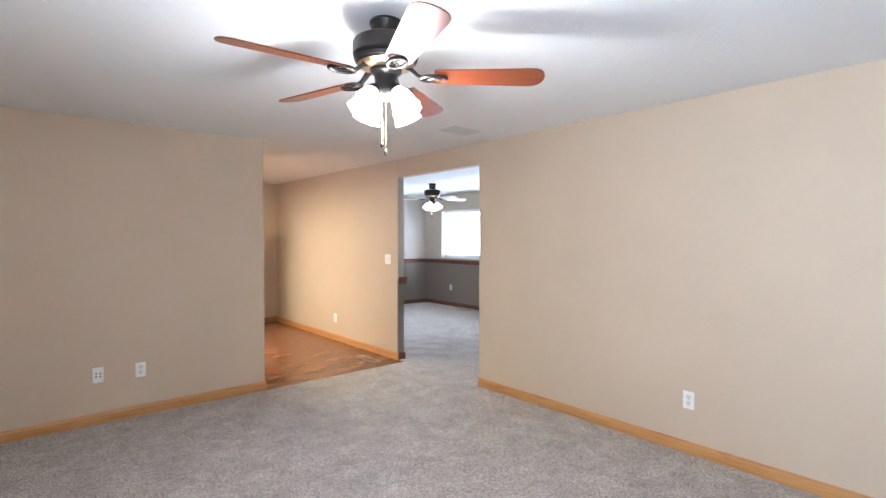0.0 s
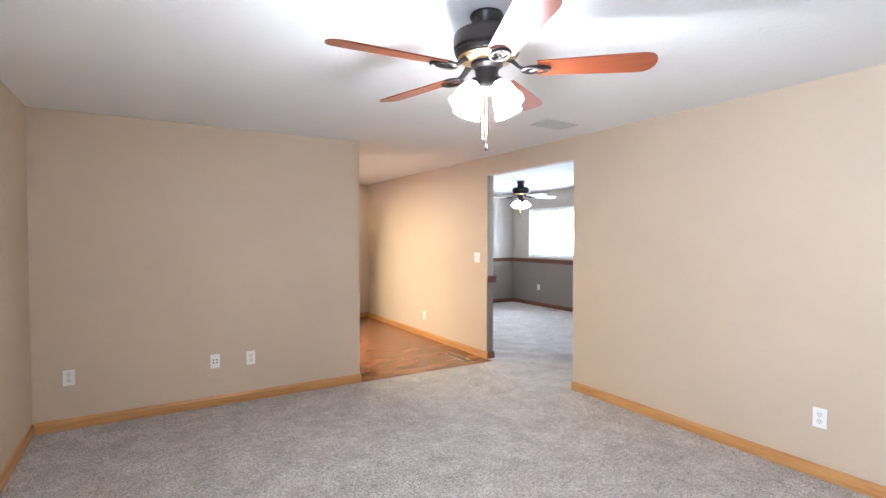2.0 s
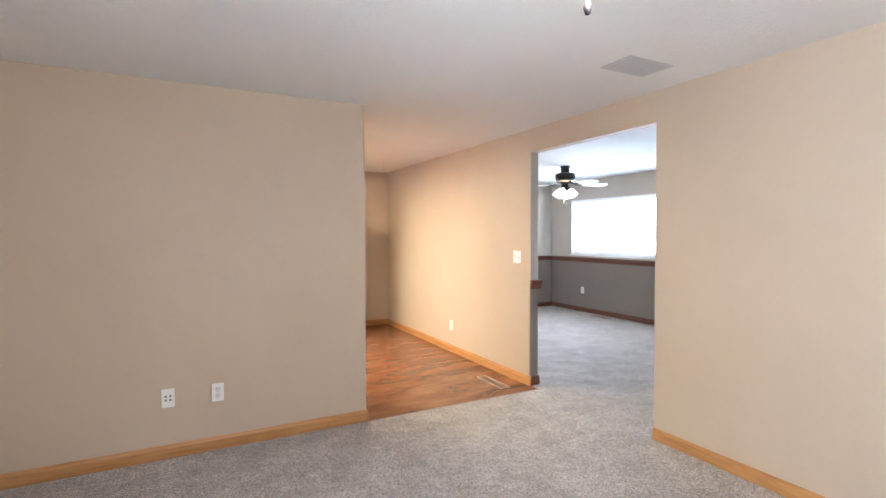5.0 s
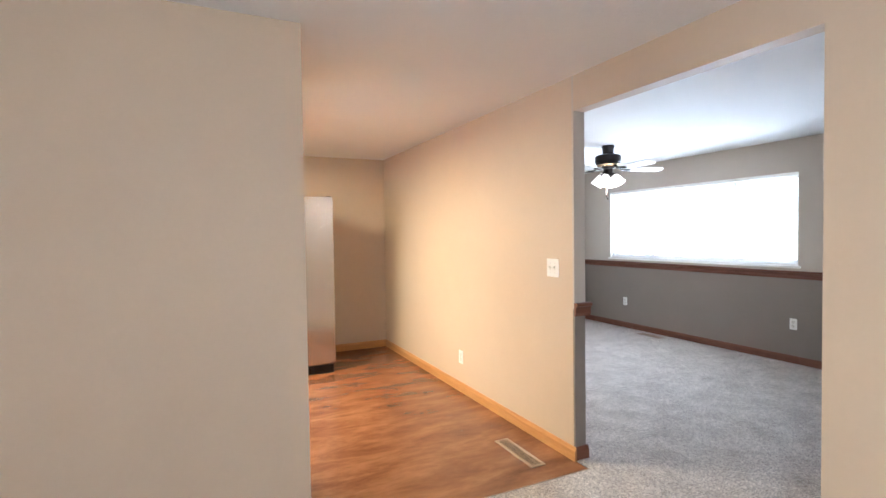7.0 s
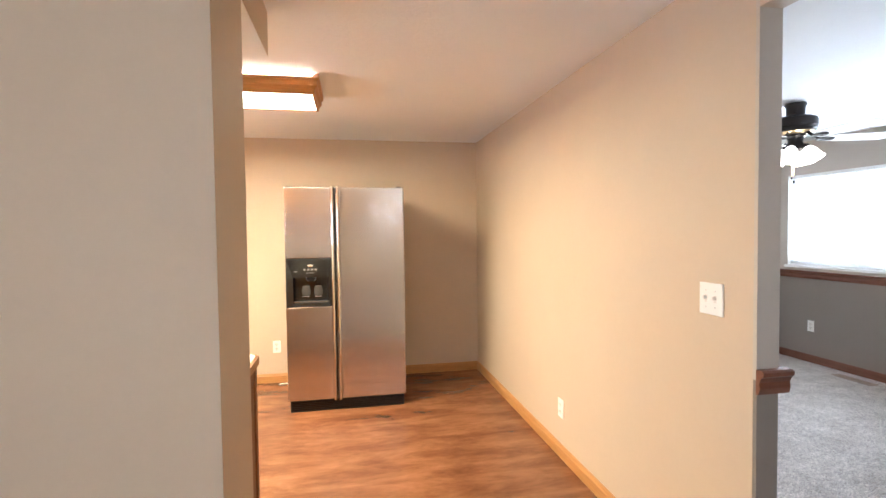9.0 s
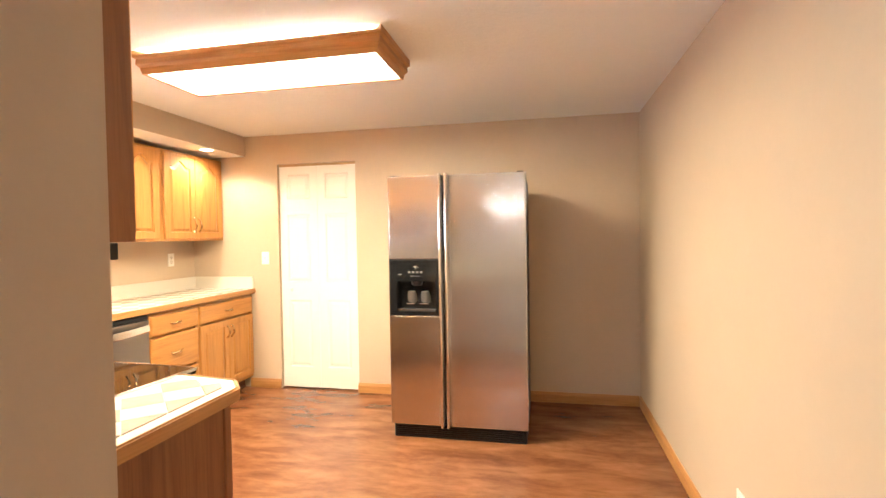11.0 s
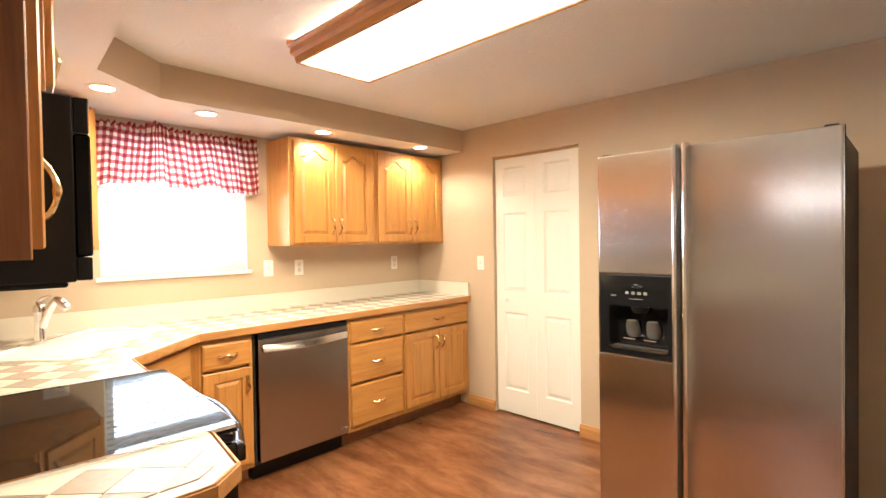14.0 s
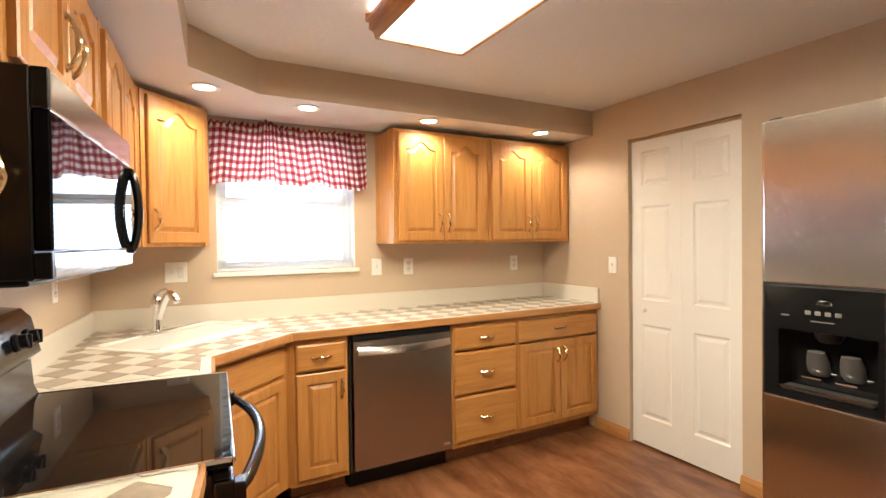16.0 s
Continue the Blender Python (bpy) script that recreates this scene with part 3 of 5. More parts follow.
WO = "white duplex wall outlet on painted wall"
for x, y, z, f, kind, label in [
        (-0.465, YL, 0.385, SOUTH, "outlet", "white duplex outlet low on the beige living room wall"),
        (0.518, YL, 0.377, SOUTH, "jacks", "white wall plate with four grey cable jacks"),
        (0.80, YL, 0.371, SOUTH, "outlet", "white duplex outlet low on the beige living room wall"),
        (XR, 1.27, 0.360, WEST, "outlet", "white duplex outlet low on the long beige wall"),
        (XR, 6.06, 0.312, WEST, "outlet", "white duplex outlet above the oak baseboard in the kitchen"),
        (1.411, YN, 0.345, SOUTH, "outlet", "white duplex outlet beside the refrigerator"),
        (XD, 7.535, 0.39, WEST, "outlet", "white duplex outlet on the taupe dining room wall"),
        (XD, 5.247, 0.415, WEST, "outlet", "white duplex outlet on the taupe dining room wall"),
        (XW, 6.861, 1.217, EAST, "outlet", "white duplex outlet above the kitchen worktop"),
        (XW, 7.80, 1.213, EAST, "outlet", "white duplex outlet above the kitchen worktop"),
        (0.03, south(0.03), 1.213, SKEW, "outlet", "white duplex outlet above the worktop beside the range")]:
    wall_plate("wall_outlet", x, y, z, f, kind, label, "outlet")
for x, y, z, f, kind, label in [
        (XR, 4.76, 1.175, WEST, "double_switch", "white double light switch beside the dining room opening"),
        (XW, 6.618, 1.222, EAST, "switch", "white light switch beside the kitchen window"),
        (XW, 5.39, 1.232, EAST, "double", "white double switch plate above the sink"),
        (0.125, YN, 1.211, SOUTH, "switch", "white light switch beside the folding door")]:
    wall_plate("light_switch", x, y, z, f, kind, label, "light switch")


def louvre(name, m, w, d, n, material, label, category, cap=0.006):
    """A grille: a bevelled frame with slats over a dark backing; local z is the side that shows."""
    ob = thing(name, m, label, category)
    b = 0.022
    part("frame", boxes([(0, 0, 0, w, b, cap), (0, d - b, 0, w, d, cap), (0, b, 0, b, d - b, cap), (w - b, b, 0, w, d - b, cap)], 0.002), material, ob)
    part("backing", box(b, b, -0.0005, w - b, d - b, 0.0015), M_DARK if material is M_REG else M_SLOT, ob, "dark duct behind the slats")
    for k in range(n):
        y = b + (d - 2 * b) * (k + 0.5) / n
        s = (0.20 if material is M_REG else 0.34) * (d - 2 * b) / n
        part("slat", box(b, y - s, 0.001, w - b, y + s, cap - 0.001), material, ob)
    return ob


louvre("ceiling_vent", pose(2.735, 3.065, CEIL, 180, 0, 0), 0.345, 0.215, 9, M_VENT, "pale enamelled ceiling air vent with narrow slats", "vent")
louvre("floor_register", pose(3.115, 4.60, 0.0, 0, 0, 0), 0.105, 0.425, 26, M_REG, "tan metal floor register set in the vinyl", "floor register")
louvre("floor_register", pose(6.66, 6.75, 0.006, 0, 0, 0), 0.10, 0.36, 22, M_REG, "brown metal floor register in the dining carpet", "floor register")

# ---- ceiling fans ----


def ceiling_fan(name, m, drop, turn, blade_mat, shade_mat, label, reach=0.67, lights=4):
    """A five-blade fan hung at the ceiling; local origin on the ceiling, z up."""
    ob = thing(name, m, label, "ceiling fan")
    z = -0.064 - drop
    part("canopy", lathe([(0.0, 0.0), (0.066, 0.0), (0.070, -0.010), (0.066, -0.020), (0.060, -0.030), (0.058, z), (0.0, z)], 32), M_BRONZE, ob, "dark bronze canopy", True)
    part("motor_housing", lathe([(0.0, z), (0.06, z), (0.108, z - 0.006), (0.132, z - 0.018), (0.138, z - 0.032), (0.138, z - 0.078), (0.130, z - 0.088), (0.134, z - 0.094), (0.126, z - 0.108), (0.09, z - 0.118), (0.0, z - 0.118)], 48), M_BRONZE, ob, "dark bronze motor housing", True)
    part("brass_band", lathe([(0.106, z - 0.112), (0.120, z - 0.116), (0.106, z - 0.126), (0.08, z - 0.134), (0.0, z - 0.134)], 40), M_BRASS, ob, "antique brass ring", True)
    for k in range(20):
        a = 2 * math.pi * k / 20
        part("cooling_slot", box(-0.005, -0.0012, -0.008, 0.005, 0.0012, 0.008), M_DARK, ob).matrix_local = pose(0.105 * math.cos(a), 0.105 * math.sin(a), z - 0.121, 90, 0, 90 + math.degrees(a))
    zs = z - 0.13
    part("switch_housing", lathe([(0.0, zs), (0.068, zs), (0.066, zs - 0.018), (0.050, zs - 0.030), (0.046, zs - 0.060), (0.056, zs - 0.080), (0.056, zs - 0.105), (0.044, zs - 0.122), (0.02, zs - 0.134), (0.0, zs - 0.138)], 32), M_BRONZE, ob, "dark bronze switch housing", True)
    zb = z - 0.171
    for k in range(5):
        a = turn + 72 * k
        hub = pose(0, 0, zb, 0, 0, a)
        iron = bmesh.new()
        tube([(0.07, 0, 0.052), (0.105, 0, 0.040), (0.135, 0, 0.014), (0.16, 0, 0.004)], [0.015, 0.013, 0.011, 0.010], 8, iron, 0.5)
        loop = arc(17, lambda u: (0.20 - 0.055 * math.cos(2 * math.pi * u), 0.036 * math.sin(2 * math.pi * u), 0.001))
        tube(loop, 0.0075, 8, iron)
        tube(arc(9, lambda u: (0.15 + 0.085 * u, 0.012 * math.sin(6.28 * u), 0.001)), 0.006, 7, iron)
        ir = part("blade_iron", iron, [M_BRONZE], ob, "ornate bronze blade bracket", True)
        ir.matrix_local = hub
        n = 12
        out = []
        r0, r1, w0, w1 = 0.205, reach, 0.052, 0.068
        for i in range(n + 1):
            u = i / n
            out.append((r0 + (r1 - r0 - w1) * u, -(w0 + (w1 - w0) * u)))
        for i in range(1, 10):
            t = math.pi * (i / 10 - 0.5)
            out.append((r1 - w1 + w1 * math.cos(t) ** 0.7, w1 * math.sin(t)))
        for i in range(n + 1):
            u = 1 - i / n
            out.append((r0 + (r1 - r0 - w1) * u, w0 + (w1 - w0) * u))
        bl = prism(out, 0.006, 0.012)
        b = part("blade", bl, blade_mat, ob, "glossy wooden fan blade")
        b.matrix_local = hub @ pose(0, 0, 0, -12, 0, 0)
    zl = zs - 0.082
    for k in range(lights):
        a = math.radians(turn + 65 + 360 / lights * k)
        d = Vector((math.cos(a), math.sin(a), 0))
        p0, p1 = Vector((0, 0, zl)) + d * 0.045, Vector((0, 0, zl - 0.012)) + d * 0.066
        arm = part("lamp_arm", tube([p0, (p0 + p1) / 2 + Vector((0, 0, 0.006)), p1], 0.010, 10), M_BRONZE, ob, "", True)
        lean = Matrix.Translation(p1) @ (d * 0.62 + Vector((0, 0, -1))).to_track_quat("-Z", "Y").to_matrix().to_4x4()
        part("socket_cup", lathe([(0.0, 0.012), (0.018, 0.010), (0.024, -0.004), (0.024, -0.02), (0.0, -0.02)], 16, turn=lean), M_BRONZE, ob, "", True)
        bell = bmesh.new()
        prof = [(0.024, -0.012), (0.034, -0.026), (0.044, -0.050), (0.049, -0.078), (0.053, -0.102), (0.061, -0.120)]
        prof += [(r - 0.003, q) for r, q in reversed(prof)]
        rings, sides = [], 28
        for r, q in prof:
            ring = []
            for s in range(sides):
                t = 2 * math.pi * s / sides
                flute = 1 + 0.05 * math.cos(7 * t) * max(0, (-q - 0.06) / 0.07)
                ring.append(bell.verts.new(lean @ Vector((r * flute * math.cos(t), r * flute * math.sin(t), q))))
            rings.append(ring)
        for ra, rb in zip(rings, rings[1:]):
            for s in range(sides):
                bell.faces.new((ra[s], ra[(s + 1) % sides], rb[(s + 1) % sides], rb[s]))
        part("lamp_shade", bell, shade_mat, ob, "lit frosted glass bell shade", True)
    for dx, zend in ((-0.006, -0.50), (0.012, -0.53)):
        c = part("pull_chain", tube([(dx, 0.02, zs - 0.12), (dx, 0.02, zend - drop)], 0.0016, 6), M_NICKEL, ob, "thin metal pull chain")
        part("chain_fob", lathe([(0.0, 0.006), (0.005, 0.0), (0.008, -0.012), (0.005, -0.022), (0.0, -0.025)], 12, (dx, 0.02, zend - drop)), M_BRONZE, c, "", True)
    return ob


ceiling_fan("ceiling_fan", pose(1.257, 1.633, CEIL, 0, 0, 0), 0.002, 32.0, M_BLADE, M_SHADE, "dark bronze ceiling fan with cherry blades and lit glass shades")
ceiling_fan("ceiling_fan", pose(5.36, 6.29, CEIL, 0, 0, 0), 0.03, 52.0, M_GLAREBLADE, M_SHADE2, "dark ceiling fan with blades coloured for daylight glare and white glass shades", 0.62)
point_lamp("fan_bulbs", (1.257, 1.633, 1.90), 54, BULB, 0.08)
point_lamp("fan_bulbs_dining", (5.36, 6.29, 1.86), 8, (1, 0.9, 0.76), 0.10)

# ---- kitchen ceiling lights ----


def box_light():
    x0, x1, y0, y1 = 0.655, 1.965, 6.095, 6.575
    ob = thing("fluorescent_light", pose(x0, y0, CEIL, 0, 0, 0), "long fluorescent ceiling box light with a moulded oak frame", "ceiling light")
    w, d = x1 - x0, y1 - y0
    prof = [(0.0, -0.022), (0.0, -0.034), (0.012, -0.042), (0.010, -0.068), (0.024, -0.082), (0.030, -0.112), (0.042, -0.112), (0.042, -0.022)]
    for name, a, b, n, mm in (("frame_side", (0, 0), (w, 0), (0, 1), M_TRIM), ("frame_side", (w, d), (0, d), (0, -1), M_TRIM),
                              ("frame_end", (0, d), (0, 0), (1, 0), M_TRIMY), ("frame_end", (w, 0), (w, d), (-1, 0), M_TRIMY)):
        bm = bmesh.new()
        t = (Vector(b) - Vector(a)).normalized()
        top = -0.001 if name == "frame_end" else -0.022   # the ends close up to the ceiling
        ends = []
        for p, sgn in ((a, 1), (b, -1)):
            ends.append([bm.verts.new((p[0] + n[0] * u + sgn * t.x * u, p[1] + n[1] * u + sgn * t.y * u, top if q == -0.022 else q)) for u, q in prof])
        for i in range(len(prof)):
            j = (i + 1) % len(prof)
            bm.faces.new((ends[0][i], ends[0][j], ends[1][j], ends[1][i]))
        bm.faces.new(ends[0])
        bm.faces.new(ends[1])
        part(name, bm, mm, ob, "moulded oak frame rail")
    part("ballast_pan", box(0.16, 0.20, -0.022, w - 0.16, d - 0.20, 0.0, 0.003), M_WHITE, ob)
    for y in (0.09, d - 0.09):
        part("tube", tube([(0.06, y, -0.055), (w - 0.06, y, -0.055)], 0.016, 12), M_TUBE, ob, "glowing fluorescent tube", True)
    part("diffuser", box(0.04, 0.04, -0.106, w - 0.04, d - 0.04, -0.100), M_DIFF, ob, "glowing acrylic diffuser")


box_light()


def can_light(x, y):
    ob = thing("recessed_light", pose(x, y, SOF, 0, 0, 0), "round recessed soffit light with a white trim ring", "recessed light", "soffit lights")
    part("trim_ring", lathe([(0.048, -0.001), (0.075, -0.001), (0.077, -0.004), (0.07, -0.007), (0.05, -0.004), (0.048, -0.001)], 32), M_WHITE, ob, "", True)
    part("lamp_lens", lathe([(0.0, -0.0025), (0.049, -0.0025), (0.049, -0.0005), (0.0, -0.0005)], 24), M_CAN, ob, "glowing warm lamp face")
    spot_lamp("soffit_spot", (x, y, SOF - 0.02), (x, y, 0), 40, WARM, 152, 0.5, 0.045)


for cx, cy in ((-0.06, 5.525), (-0.215, 6.06), (-0.185, 6.815), (-0.145, 7.69)):
    can_light(cx, cy)
area_lamp("fluorescent_tubes", pose(1.31, 6.335, CEIL - 0.115, 0, 0, 0), 1.2, 0.38, 100, (1.0, 0.80, 0.47))

# ---- kitchen cabinets ----


def ring_mesh(rings, bm=None, back=True):
    """Skins between rings of equal length, closes the first and the last."""
    bm = bm or bmesh.new()
    vs = [[bm.verts.new(p) for p in r] for r in rings]
    n = len(rings[0])
    for a, b in zip(vs, vs[1:]):
        for k in range(n):
            bm.faces.new((a[k], a[(k + 1) % n], b[(k + 1) % n], b[k]))
    if back:
        bm.faces.new(vs[0])
    bm.faces.new(vs[-1])
    return bm


def outline(x0, x1, z0, z1, y, arch=0.0, n=25):
    """A panel outline with a cathedral arch of that rise in its top edge."""
    pts = [(x0, y, z0), (x1, y, z0)]
    for i in range(n):
        u = 1 - 2 * i / (n - 1)
        bumpz = arch * (0.5 + 0.5 * math.cos(math.pi * min(1.0, abs(u) / 0.78)))
        pts.append(((x0 + x1) / 2 + u * (x1 - x0) / 2, y, z1 - arch + bumpz if arch else z1))
    return pts


def panel_door(x0, x1, z0, z1, y, arch=0.0, stile=0.052):
    """A raised-panel door leaf standing 19 mm off the plane y."""
    t = 0.019
    i0, i1, j0, j1 = x0 + stile, x1 - stile, z0 + stile, z1 - stile
    return ring_mesh([
        outline(x0, x1, z0, z1, y), outline(x0, x1, z0, z1, y + t - 0.004), outline(x0 + 0.005, x1 - 0.005, z0 + 0.005, z1 - 0.005, y + t),
        outline(i0, i1, j0, j1, y + t, arch), outline(i0 + 0.003, i1 - 0.003, j0 + 0.003, j1 - 0.003, y + t - 0.012, arch),
        outline(i0 + 0.010, i1 - 0.010, j0 + 0.010, j1 - 0.010, y + t - 0.012, arch), outline(i0 + 0.030, i1 - 0.030, j0 + 0.030, j1 - 0.030, y + t - 0.002, arch)])


def drawer_front(x0, x1, z0, z1, y):
    t = 0.019
    return ring_mesh([outline(x0, x1, z0, z1, y), outline(x0, x1, z0, z1, y + t - 0.009), outline(x0 + 0.004, x1 - 0.004, z0 + 0.004, z1 - 0.004, y + t - 0.004),
                      outline(x0 + 0.013, x1 - 0.013, z0 + 0.013, z1 - 0.013, y + t)])


def pull(parent, x, y, z, upright, size=0.1):
    """A bowed cast pull with a beaded middle and flared feet."""
    bm = bmesh.new()
    pts, radii = [], []
    for i in range(15):
        u = i / 14
        s = (u - 0.5) * size
        lift = 0.004 + 0.024 * math.sin(math.pi * u) ** 0.6
        wave = 0.004 * math.sin(4 * math.pi * u)
        pts.append((x + wave, y + lift, z + s) if upright else (x + s, y + lift, z + wave))
        radii.append(0.0058 + 0.0034 * math.exp(-((u - 0.5) / 0.11) ** 2) + 0.003 * (abs(2 * u - 1) ** 8))
    tube(pts, radii, 8, bm)
    for s in (-0.5, 0.5):
        at = (x, y, z + s * size) if upright else (x + s * size, y, z)
        lathe([(0.0105, 0.0), (0.010, 0.004), (0.006, 0.009), (0.0, 0.010)], 12, at, pose(0, 0, 0, -90), bm)
    part("handle", bm, M_NICKEL, parent, "curved brass-toned bow handle", True)


def carcass(parent, w, h, depth, z0=0.0, toe=0.0, label=""):
    """The box of a cabinet with its face frame, and its recessed plinth for a floor unit."""
    part("body", box(0, 0, z0 + toe, w, depth - 0.019, z0 + h, 0.0015), M_OAK, parent, label)
    if toe:
        # Recessed plinth takes the same shade-darkened oak as the end panels.
        part("toe_kick", boxes([(0.0, 0.02, z0, w, depth - 0.09, z0 + toe), (0.0, depth - 0.09, z0, w, depth - 0.082, z0 + 0.014)]), M_OAKSHADE, parent, "brown recessed plinth")


def upper_unit(m, w, doors, label, h=0.742, depth=0.315, arch=0.05, handles="pair", group="wall cabinets", end_panel=False):
    ob = thing("wall_cabinet", m, label, "cabinet", group)
    carcass(ob, w, h, depth)
    part("face_frame", boxes([(0, depth - 0.019, 0, 0.03, depth, h), (w - 0.03, depth - 0.019, 0, w, depth, h), (0.03, depth - 0.019, 0, w - 0.03, depth, 0.03),
                              (0.03, depth - 0.019, h - 0.03, w - 0.03, depth, h)], 0.001), M_OAK, ob)
    if end_panel:
        part("end_panel", box(w, 0.0, 0.0, w + 0.004, depth - 0.002, h, 0.001), M_OAKSHADE, ob, "oak veneer end panel, shade put into its colour")
    gap, lip = 0.005, (0.03 if w > 0.3 else 0.012)
    dw = (w - 2 * lip - gap * (doors - 1)) / doors
    for k in range(doors):
        x0 = lip + k * (dw + gap)
        d = part("door", panel_door(x0, x0 + dw, 0.018, h - 0.022, depth, arch if h > 0.5 else 0.035, min(0.055, dw * 0.22)), M_OAK, ob, "arched raised-panel oak door")
        right = (k % 2 == 0) if doors > 1 else handles == "right"
        hx = x0 + dw - 0.028 if right else x0 + 0.028
        pull(d, hx, depth + 0.018, 0.135 if h > 0.5 else 0.165, True, 0.112 if h > 0.5 else 0.128)
    return ob


def base_unit(m, w, layout, label, depth=0.60, h=0.875, toe=0.105):
    """layout: rows from the top, of (kind, height); kind drawer, door, doors or false."""
    ob = thing("base_cabinet", m, label, "cabinet", "base cabinets")
    carcass(ob, w, h, depth, 0.0, toe)
    part("face_frame", boxes([(0, depth - 0.019, toe, 0.026, depth, h), (w - 0.026, depth - 0.019, toe, w, depth, h), (0.026, depth - 0.019, h - 0.03, w - 0.026, depth, h),
                              (0.026, depth - 0.019, toe, w - 0.026, depth, toe + 0.03)], 0.001), M_OAK, ob)
    z = h - 0.018
    lip = 0.013
    for kind, hh in layout:
        z0 = z - hh
        if kind in ("drawer", "false"):
            d = part("drawer_front", drawer_front(lip, w - lip, z0, z, depth), M_OAKX, ob, "honey oak drawer front")
            if kind == "drawer":
                pull(d, w / 2, depth + 0.018, (z + z0) / 2, False, 0.096)
        elif kind == "door":
            d = part("door", panel_door(lip, w - lip, z0, z, depth, 0.0, min(0.055, w * 0.2)), M_OAK, ob, "raised-panel oak door")
            pull(d, lip + 0.028, depth + 0.018, z - 0.10, True, 0.096)
        else:
            half = (w - 2 * lip - 0.004) / 2
            for k in (0, 1):
                x0 = lip + k * (half + 0.004)
                d = part("door", panel_door(x0, x0 + half, z0, z, depth), M_OAK, ob, "raised-panel oak door")
                pull(d, x0 + half - 0.028 if k == 0 else x0 + 0.028, depth + 0.018, z - 0.10, True, 0.096)
        z = z0 - 0.014
    return ob


# Wall cabinets on the window wall, beside the bifold door.
UZ = 1.382
upper_unit(pose(XW, 8.108, UZ, 0, 0, EAST), 0.762, 2, "honey oak wall cabinet with two arched doors beside the corner")
upper_unit(pose(XW, 7.343, UZ, 0, 0, EAST), 0.723, 2, "honey oak wall cabinet with two arched doors beside the window")
# Wall cabinets over the range side.
upper_unit(pose(1.428, south(1.428), UZ, 0, 0, SKEW), 0.185, 1, "narrow honey oak wall cabinet beside the microwave", depth=0.236, handles="left", end_panel=True)
upper_unit(pose(0.664, south(0.664), 1.727, 0, 0, SKEW), 0.760, 2, "low honey oak cabinet above the microwave", h=0.397, depth=0.272)
upper_unit(pose(-0.045, south(-0.045), UZ, 0, 0, SKEW), 0.705, 2, "honey oak wall cabinet with two arched doors beside the microwave", depth=0.285)


def corner_unit():
    """The diagonal corner cabinet: a five-sided body and one arched door."""
    a, b = Vector((-0.085, 5.25)), Vector((-0.372, 5.548))
    ob = thing("wall_cabinet", pose(0, 0, UZ, 0, 0, 0), "diagonal honey oak corner wall cabinet with one arched door", "cabinet", "wall cabinets")
    part("body", prism([(XW, south(XW)), (-0.048, south(-0.048)), (-0.048, a.y - 0.01), tuple(a), tuple(b), (XW, b.y)], 0.0, 0.742), M_OAK, ob)
    d = (a - b)
    w = d.length
    m = Matrix.Translation((b.x, b.y, 0)) @ pose(0, 0, 0, 0, 0, math.degrees(math.atan2(d.y, d.x)))
    door = part("door", panel_door(0.035, w - 0.03, 0.018, 0.722, 0.002, 0.055), M_OAK, ob, "arched raised-panel oak door")
    door.matrix_local = m
    pull(door, w - 0.06, 0.02, 0.13, True, 0.096)
    st = part("face_frame", boxes([(0.0, 0.0, 0.0, 0.03, 0.006, 0.742), (w - 0.025, 0.0, 0.0, w, 0.006, 0.742)]), M_OAK, ob)
    st.matrix_local = m


corner_unit()

# Base cabinets on the window wall, from the corner by the bifold door.
BD = 0.60
base_unit(pose(XW, 8.105, 0, 0, 0, EAST), 0.735, [("drawer", 0.145), ("doors", 0.56)], "honey oak base cabinet with a drawer over two doors", BD)
base_unit(pose(XW, 7.368, 0, 0, 0, EAST), 0.494, [("drawer", 0.145), ("drawer", 0.265), ("drawer", 0.28)], "honey oak base cabinet with three drawers", BD)
base_unit(pose(XW, 6.212, 0, 0, 0, EAST), 0.295, [("drawer", 0.145), ("door", 0.56)], "narrow honey oak base cabinet with drawer and door", BD)

DA, DB = Vector((0.352, 5.490)), Vector((-0.030, 5.905))   # diagonal front of the sink base


